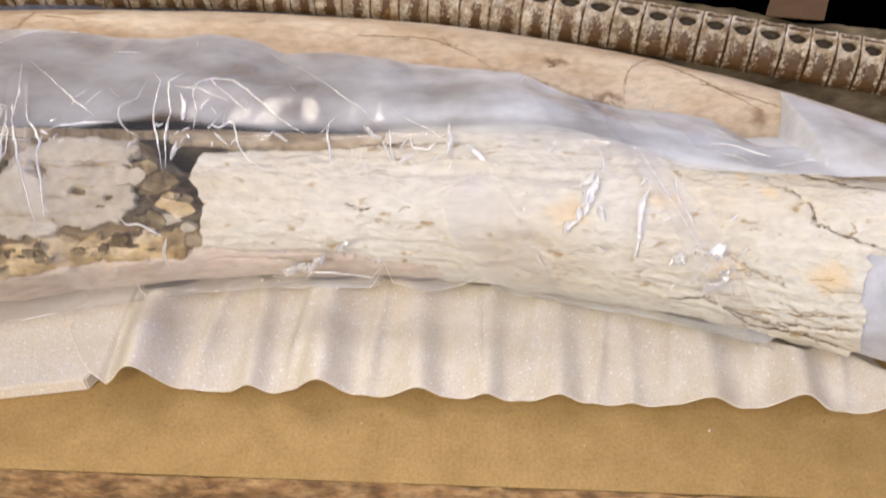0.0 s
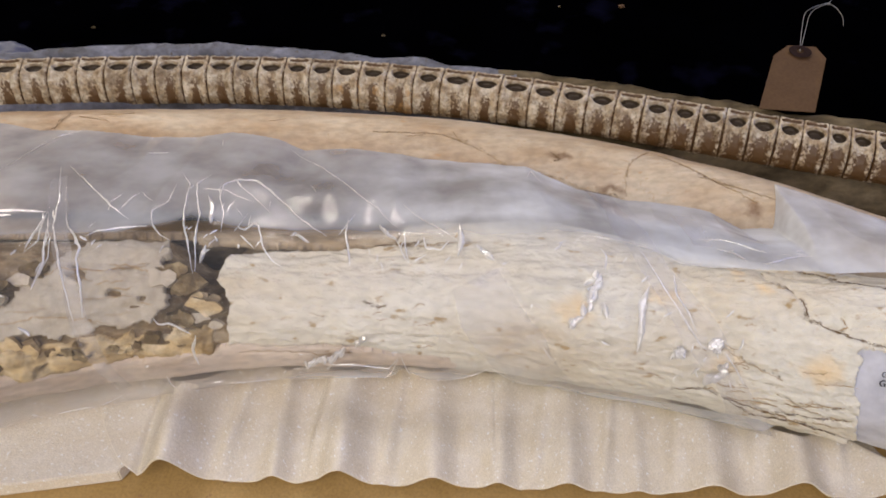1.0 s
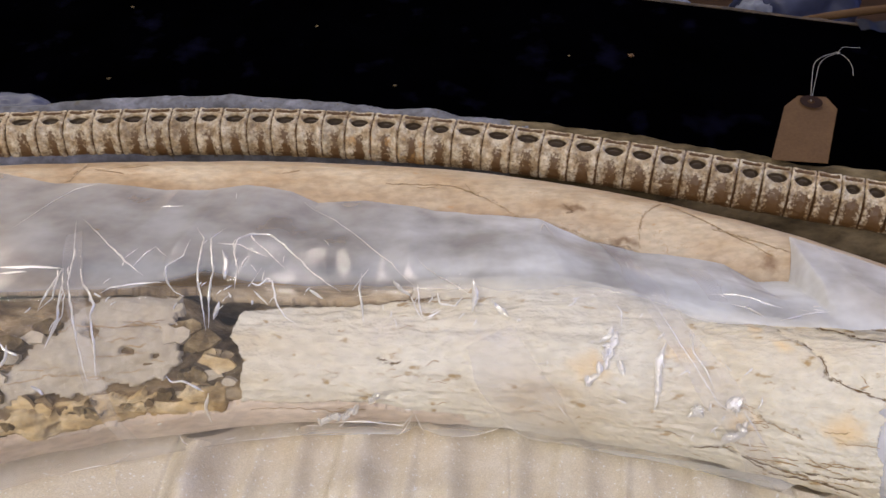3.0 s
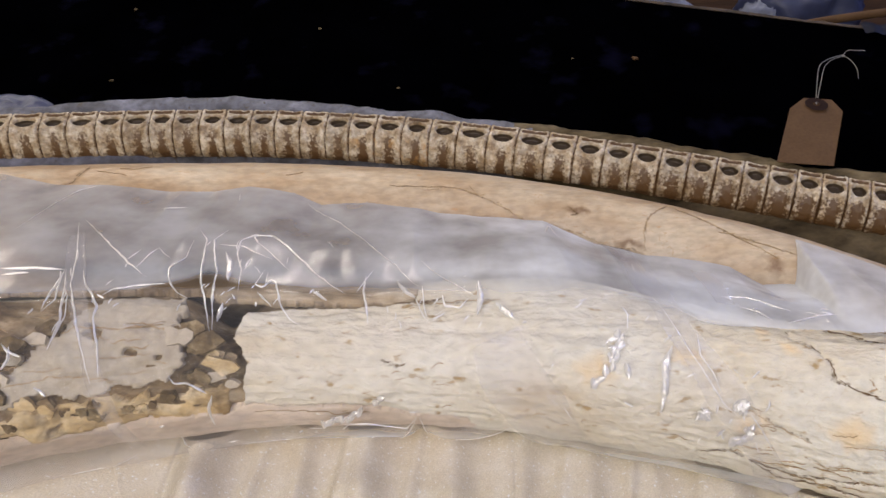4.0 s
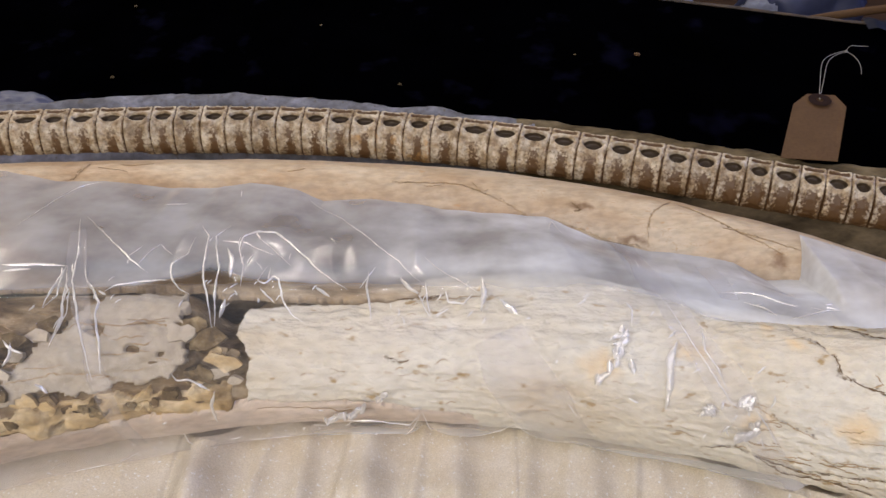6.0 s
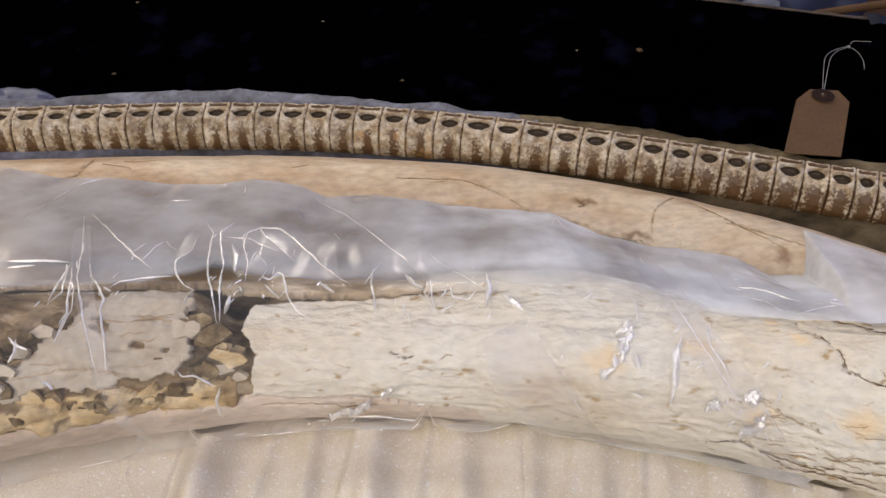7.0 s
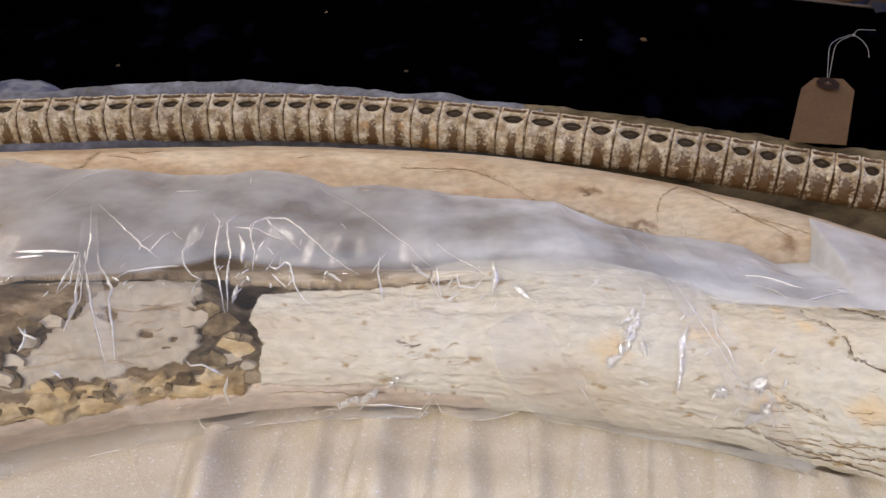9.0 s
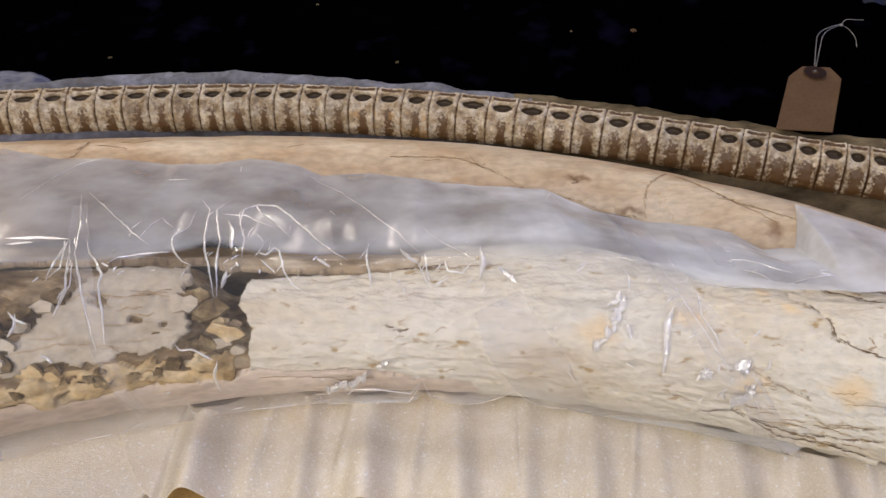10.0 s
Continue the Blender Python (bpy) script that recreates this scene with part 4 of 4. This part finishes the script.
def band(pts, width, seed):
    """A flat strip where the film is doubled, with slightly raised edges."""
    u, x, q, sx, sq = run_line(pts, 0.0015)
    c = np.linspace(-1, 1, 26)
    k = np.stack([u, 0 * u + seed, 0 * u], -1)
    w = width / 2000 * (0.6 + 0.8 * fbm(k, 35, 3, seed))
    A = x[:, None] + sx[:, None] * w[:, None] * c
    B = q[:, None] + sq[:, None] * w[:, None] * c
    lift = 0.0005 + 0.0006 * np.abs(c) ** 8 + 0 * A + 0.0008 * fbm(np.stack([A, B, 0 * A], -1), 60, 2, seed)
    return sheet("doubled_strip", on_film(A, B / 0.0009, lift), M_BAG_BAND, bag, "flat strip of doubled film")


# lines on the film, laid where glints show to the camera: millimetres along, sheet units round, then the width in
# millimetres
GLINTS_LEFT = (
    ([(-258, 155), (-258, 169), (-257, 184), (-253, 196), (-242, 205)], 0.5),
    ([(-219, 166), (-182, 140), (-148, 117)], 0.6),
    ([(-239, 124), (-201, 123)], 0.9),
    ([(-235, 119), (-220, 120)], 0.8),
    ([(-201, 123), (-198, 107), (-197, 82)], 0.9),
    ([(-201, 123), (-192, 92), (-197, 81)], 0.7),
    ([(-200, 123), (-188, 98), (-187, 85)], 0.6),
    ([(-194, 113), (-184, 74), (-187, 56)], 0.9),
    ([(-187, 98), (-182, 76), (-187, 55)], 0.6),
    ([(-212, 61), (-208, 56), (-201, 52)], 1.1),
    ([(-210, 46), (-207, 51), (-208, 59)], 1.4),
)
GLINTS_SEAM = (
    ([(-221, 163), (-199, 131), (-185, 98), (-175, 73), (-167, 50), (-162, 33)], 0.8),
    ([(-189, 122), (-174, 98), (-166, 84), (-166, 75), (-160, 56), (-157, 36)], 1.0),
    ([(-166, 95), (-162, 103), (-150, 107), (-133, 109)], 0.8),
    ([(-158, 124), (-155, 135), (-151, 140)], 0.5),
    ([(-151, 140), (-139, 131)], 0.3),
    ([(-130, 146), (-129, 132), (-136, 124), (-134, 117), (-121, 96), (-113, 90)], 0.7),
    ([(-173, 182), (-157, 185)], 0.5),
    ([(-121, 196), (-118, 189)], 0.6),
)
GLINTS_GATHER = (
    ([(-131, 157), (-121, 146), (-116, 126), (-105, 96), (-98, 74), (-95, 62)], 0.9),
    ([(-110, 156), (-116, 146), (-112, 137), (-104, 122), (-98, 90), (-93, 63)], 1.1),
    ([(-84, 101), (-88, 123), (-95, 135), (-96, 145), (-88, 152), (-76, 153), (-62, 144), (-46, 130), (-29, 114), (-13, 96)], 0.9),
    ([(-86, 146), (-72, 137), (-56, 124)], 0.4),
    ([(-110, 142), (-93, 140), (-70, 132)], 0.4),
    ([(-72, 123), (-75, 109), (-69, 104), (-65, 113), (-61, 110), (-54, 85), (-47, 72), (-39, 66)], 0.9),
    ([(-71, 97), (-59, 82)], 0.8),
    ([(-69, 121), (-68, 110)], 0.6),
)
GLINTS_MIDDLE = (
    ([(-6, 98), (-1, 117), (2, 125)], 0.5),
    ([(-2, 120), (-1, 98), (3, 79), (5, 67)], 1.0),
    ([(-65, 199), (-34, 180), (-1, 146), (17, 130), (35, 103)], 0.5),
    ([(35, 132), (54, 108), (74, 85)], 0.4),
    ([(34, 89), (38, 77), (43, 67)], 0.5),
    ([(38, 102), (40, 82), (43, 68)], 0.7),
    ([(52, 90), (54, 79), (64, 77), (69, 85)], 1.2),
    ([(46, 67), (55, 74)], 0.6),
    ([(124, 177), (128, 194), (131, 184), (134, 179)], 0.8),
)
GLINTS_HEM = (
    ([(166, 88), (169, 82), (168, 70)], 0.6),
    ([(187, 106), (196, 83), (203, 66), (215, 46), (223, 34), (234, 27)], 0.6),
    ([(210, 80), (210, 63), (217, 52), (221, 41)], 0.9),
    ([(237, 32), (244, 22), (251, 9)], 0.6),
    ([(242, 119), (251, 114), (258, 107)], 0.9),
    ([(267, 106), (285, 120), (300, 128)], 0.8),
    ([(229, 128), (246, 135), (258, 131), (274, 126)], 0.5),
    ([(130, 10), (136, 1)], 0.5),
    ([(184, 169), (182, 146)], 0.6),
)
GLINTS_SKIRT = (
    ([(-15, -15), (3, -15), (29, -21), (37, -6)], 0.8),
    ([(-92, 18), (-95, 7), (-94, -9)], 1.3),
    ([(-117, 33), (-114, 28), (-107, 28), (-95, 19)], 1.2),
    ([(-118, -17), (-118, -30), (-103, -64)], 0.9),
    ([(-204, -53), (-198, -67)], 0.7),
    ([(-186, -75), (-166, -70)], 0.8),
    ([(-161, -75), (-154, -47), (-148, -38)], 0.5),
    ([(-82, -53), (-48, -75)], 0.5),
    ([(-70, -75), (-65, -55)], 0.5),
    ([(20, -56), (37, -6)], 0.4),
    ([(38, -5), (43, -29)], 0.4),
    ([(59, -48), (97, -13)], 0.4),
    ([(97, -13), (134, -47)], 0.4),
)
CRUMPLES = (
    ([(-103, 135), (-97, 127), (-93, 111)], 3),
    ([(-90, 84), (-91, 69)], 3),
    ([(21, 109), (28, 95), (34, 89)], 3),
    ([(75, 102), (77, 85), (75, 70)], 4),
    ([(87, 79), (98, 67)], 4),
    ([(166, 70), (160, 55), (151, 37), (145, 26)], 9),
    ([(166, 47), (168, 38)], 4),
    ([(194, 65), (189, 51), (189, 37), (187, 20)], 4),
    ([(207, 27), (213, 24)], 7),
    ([(231, 36), (236, 34)], 5),
    ([(227, 8), (235, 13), (239, 24)], 6),
    ([(-29, -19), (-18, -8), (-8, -10), (1, 2), (17, 13)], 6),
    ([(-34, 98), (-24, 88)], 2),
    ([(-192, 34), (-186, 28)], 2),
)
BANDS = (
    ([(86, 54), (97, 28), (117, 1), (150, -41)], 35),
    ([(-212, 150), (-188, 113), (-167, 61), (-156, 24), (-145, -26)], 9),
    ([(177, 215), (187, 118), (198, 79), (219, 47), (238, 18), (272, -42)], 20),
    ([(232, 179), (232, 147), (234, 119)], 14),
)
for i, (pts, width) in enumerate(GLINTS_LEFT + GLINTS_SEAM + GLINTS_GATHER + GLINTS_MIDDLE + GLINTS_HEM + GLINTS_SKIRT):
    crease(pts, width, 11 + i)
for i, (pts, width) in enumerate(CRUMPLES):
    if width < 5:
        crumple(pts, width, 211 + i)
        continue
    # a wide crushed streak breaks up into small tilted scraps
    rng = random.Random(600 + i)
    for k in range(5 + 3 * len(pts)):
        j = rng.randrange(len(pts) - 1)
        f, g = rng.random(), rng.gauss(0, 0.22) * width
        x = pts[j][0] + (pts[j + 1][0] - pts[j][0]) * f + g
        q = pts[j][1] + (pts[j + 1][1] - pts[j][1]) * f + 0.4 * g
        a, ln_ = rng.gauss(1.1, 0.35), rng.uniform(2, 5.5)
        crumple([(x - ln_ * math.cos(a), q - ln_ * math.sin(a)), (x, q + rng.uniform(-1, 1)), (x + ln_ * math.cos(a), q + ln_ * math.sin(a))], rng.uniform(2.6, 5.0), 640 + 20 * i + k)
# small stray white ridges as glints round the gathered places
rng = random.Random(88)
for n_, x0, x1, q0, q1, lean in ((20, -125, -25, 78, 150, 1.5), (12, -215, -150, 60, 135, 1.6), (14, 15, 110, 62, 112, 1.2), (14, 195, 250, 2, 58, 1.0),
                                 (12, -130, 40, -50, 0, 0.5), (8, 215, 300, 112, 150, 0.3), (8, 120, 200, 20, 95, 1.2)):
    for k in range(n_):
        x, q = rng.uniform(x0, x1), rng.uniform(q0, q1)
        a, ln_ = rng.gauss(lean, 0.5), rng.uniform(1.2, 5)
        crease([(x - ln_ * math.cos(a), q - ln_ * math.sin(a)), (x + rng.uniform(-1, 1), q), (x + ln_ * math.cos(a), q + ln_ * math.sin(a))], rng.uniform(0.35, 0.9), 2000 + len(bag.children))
for i, (pts, width) in enumerate(BANDS):
    band(pts, width, 311 + i)

# ---- parcel tag ----
tag = thing("luggage_tag", "plain brown manila tag with a reinforced hole and tied white string", "tag")
a, b = Vector((0.3138, 0.7114, 0.1085)), Vector((0.3570, 0.7062, 0.1085))
wd = (b - a)
ln = Vector((0.0345, 0.0905, 0.012))
nz = wd.cross(ln).normalized()
bm = bmesh.new()
shape = [(0, 0), (1, 0), (1.02, 0.8), (0.78, 1.0), (0.24, 1.0), (0.02, 0.8)]
lo = [bm.verts.new(a + wd * u + ln * v + nz * (0.002 * math.sin(v * 3))) for u, v in shape]
hi = [bm.verts.new(q.co + nz * 0.0006) for q in lo]
bm.faces.new(hi)
bm.faces.new(lo[::-1])
for i in range(len(lo)):
    bm.faces.new((lo[i], lo[(i + 1) % len(lo)], hi[(i + 1) % len(lo)], hi[i]))
part("card", bm, M_CARD, tag)
rc = a + wd * 0.5 + ln * 0.875 + nz * 0.0032
bm = bmesh.new()
eu, ev = wd.normalized(), nz.cross(wd.normalized())
inner = [bm.verts.new(rc + (eu * math.cos(k * math.tau / 28) + ev * math.sin(k * math.tau / 28)) * 0.003) for k in range(28)]
outer = [bm.verts.new(rc + (eu * math.cos(k * math.tau / 28) + ev * math.sin(k * math.tau / 28)) * 0.0095) for k in range(28)]
for k in range(28):
    bm.faces.new((inner[k], inner[(k + 1) % 28], outer[(k + 1) % 28], outer[k]))
part("reinforcement_ring", bm, M_RING, tag, "dark brown paper reinforcement ring")
S0 = (rc.x, rc.y, rc.z)
LOOP = [S0, (0.385, 0.836, 0.122), (0.396, 0.862, 0.123), (0.410, 0.884, 0.12), (0.428, 0.902, 0.117)]
cord("string", LOOP, 0.0003, M_STRING, tag, "tied white cotton string")
cord("string", [(p[0] - 0.004 * math.sin(i * 0.8), p[1] + 0.002, p[2]) for i, p in enumerate(LOOP)], 0.0003, M_STRING, tag)
cord("string", [LOOP[-1], (0.437, 0.915, 0.117), (0.447, 0.917, 0.116), (0.456, 0.919, 0.115)], 0.0003, M_STRING, tag)
cord("string", [LOOP[-1], (0.435, 0.898, 0.114), (0.437, 0.884, 0.111), (0.433, 0.868, 0.109)], 0.0003, M_STRING, tag)

bm = bmesh.new()
bmesh.ops.create_icosphere(bm, subdivisions=2, radius=0.0014)
for v in bm.verts:
    v.co = Vector(LOOP[-1]) + v.co * (0.8 + 0.5 * ((v.index * 7) % 5) / 5)
part("knot", bm, M_STRING, tag, "small tight knot", smooth=True)

# ---- small debris and what lies beyond the panel ----
for i, (x, y, sz) in enumerate(((0.238, 0.965, 6), (-0.016, 0.93, 4), (-0.34, 0.95, 4), (0.172, 0.97, 2.5), (-0.36, 1.1, 4), (-0.12, 1.05, 3))):
    t = (y - 0.70) / (rim_y(max(x, -0.2)) - 0.70)
    rng = random.Random(900 + i)
    bm = bmesh.new()
    bmesh.ops.create_icosphere(bm, subdivisions=1, radius=sz / 1300)
    for v in bm.verts:
        v.co = Vector((x + v.co.x * rng.uniform(0.7, 1.2), y + v.co.y * rng.uniform(0.6, 1.0), 0.0225 + 0.09 * t + v.co.z * 0.4))
    tagged(part("chip", bm, M_CARD if i == 0 else M_MATRIX_BROWN), "small pale brown chip lying on the black panel", "chip", "chips on the panel")


def lump(name, centre, half, mats, label, category, seed, squash=0.35, sub=5):
    """A crumpled bag or wrapped bundle lying on the table."""
    bm = bmesh.new()
    bmesh.ops.create_icosphere(bm, subdivisions=sub, radius=1)
    co = np.array([v.co[:] for v in bm.verts])
    k = 1 + 0.5 * (1 - np.abs(2 * fbm(co + 5, 1.6, 4, seed) - 1) - 0.7)
    co = co * k[:, None] * np.array(half)
    co[:, 2] = np.maximum(co[:, 2], -half[2] * 0.6)
    for v, c in zip(bm.verts, co):
        v.co = Vector(centre) + Vector(c)
    return tagged(part(name, bm, mats, smooth=True), label, category)


shelf = tagged(block("ledge", (-0.2, 1.0, -0.031), (0.98, 1.85, -0.012), M_WOOD_DARK), "brown wooden ledge behind the black panel", "ledge", kind="structure")
lump("wrapped_parcel", (0.507, 1.25, 0.03), (0.078, 0.05, 0.07), M_BLUE, "blue printed parcel under clear plastic", "parcel", 95)
lump("plastic_wrap", (0.452, 1.225, 0.012), (0.034, 0.03, 0.042), M_BAG_BLUE, "crumpled clear plastic wrap beside a parcel", "plastic bag", 97)
lump("plastic_scrap", (0.325, 1.27, 0.008), (0.05, 0.04, 0.034), M_BAG_BLUE, "crumpled pale plastic scrap on the ledge", "plastic bag", 99)
lump("brown_stone", (0.395, 1.25, 0.003), (0.03, 0.025, 0.026), M_WOOD_DARK, "small brown stone on the ledge", "stone", 101)
u, v = np.meshgrid(np.linspace(0.478, 0.512, 16), np.linspace(-0.012, 0.016, 14), indexing="ij")
P = np.stack([u, rim_y(u) + v + 0.1 * (u - 0.478), 0.1145 + 0.0012 * np.sin(u * 300) - 30 * np.maximum(v - 0.006, 0) ** 2 - 0.09 * np.maximum(-v, 0) / 0.33], -1)
tagged(sheet("tape", P, M_TAPE), "short piece of dull blue tape over the panel edge", "tape")
tagged(cord("wooden_stick", [(0.44, 1.10, 0.066), (0.5, 1.10, 0.078), (0.6, 1.10, 0.09), (0.8, 1.10, 0.1)], 0.005, M_CARD, sides=8),
       "thin brown wooden stick leaning over the ledge", "stick")
# bluish bit of plastic bag behind the left end of the rock
lump("blue_bag_fold", (-0.40, 0.845, 0.07), (0.045, 0.03, 0.022), M_BLUE, "dull blue plastic fold behind the rock", "plastic bag", 103)

for i, (x, y, sz) in enumerate(((0.234, 0.405, 1.3), (0.03, 0.402, 0.7), (-0.06, 0.385, 0.6), (0.16, 0.392, 0.6))):
    bm = bmesh.new()
    bmesh.ops.create_icosphere(bm, subdivisions=1, radius=sz / 1300)
    for v in bm.verts:
        v.co = Vector((x, y, 0.7 * sz / 1000)) + v.co * (0.8 + 0.3 * ((v.index * 7) % 5) / 5)
    tagged(part("foam_crumb", bm, M_FOAM), "tiny white foam crumb on the tan board", "crumb", "crumbs on the board")
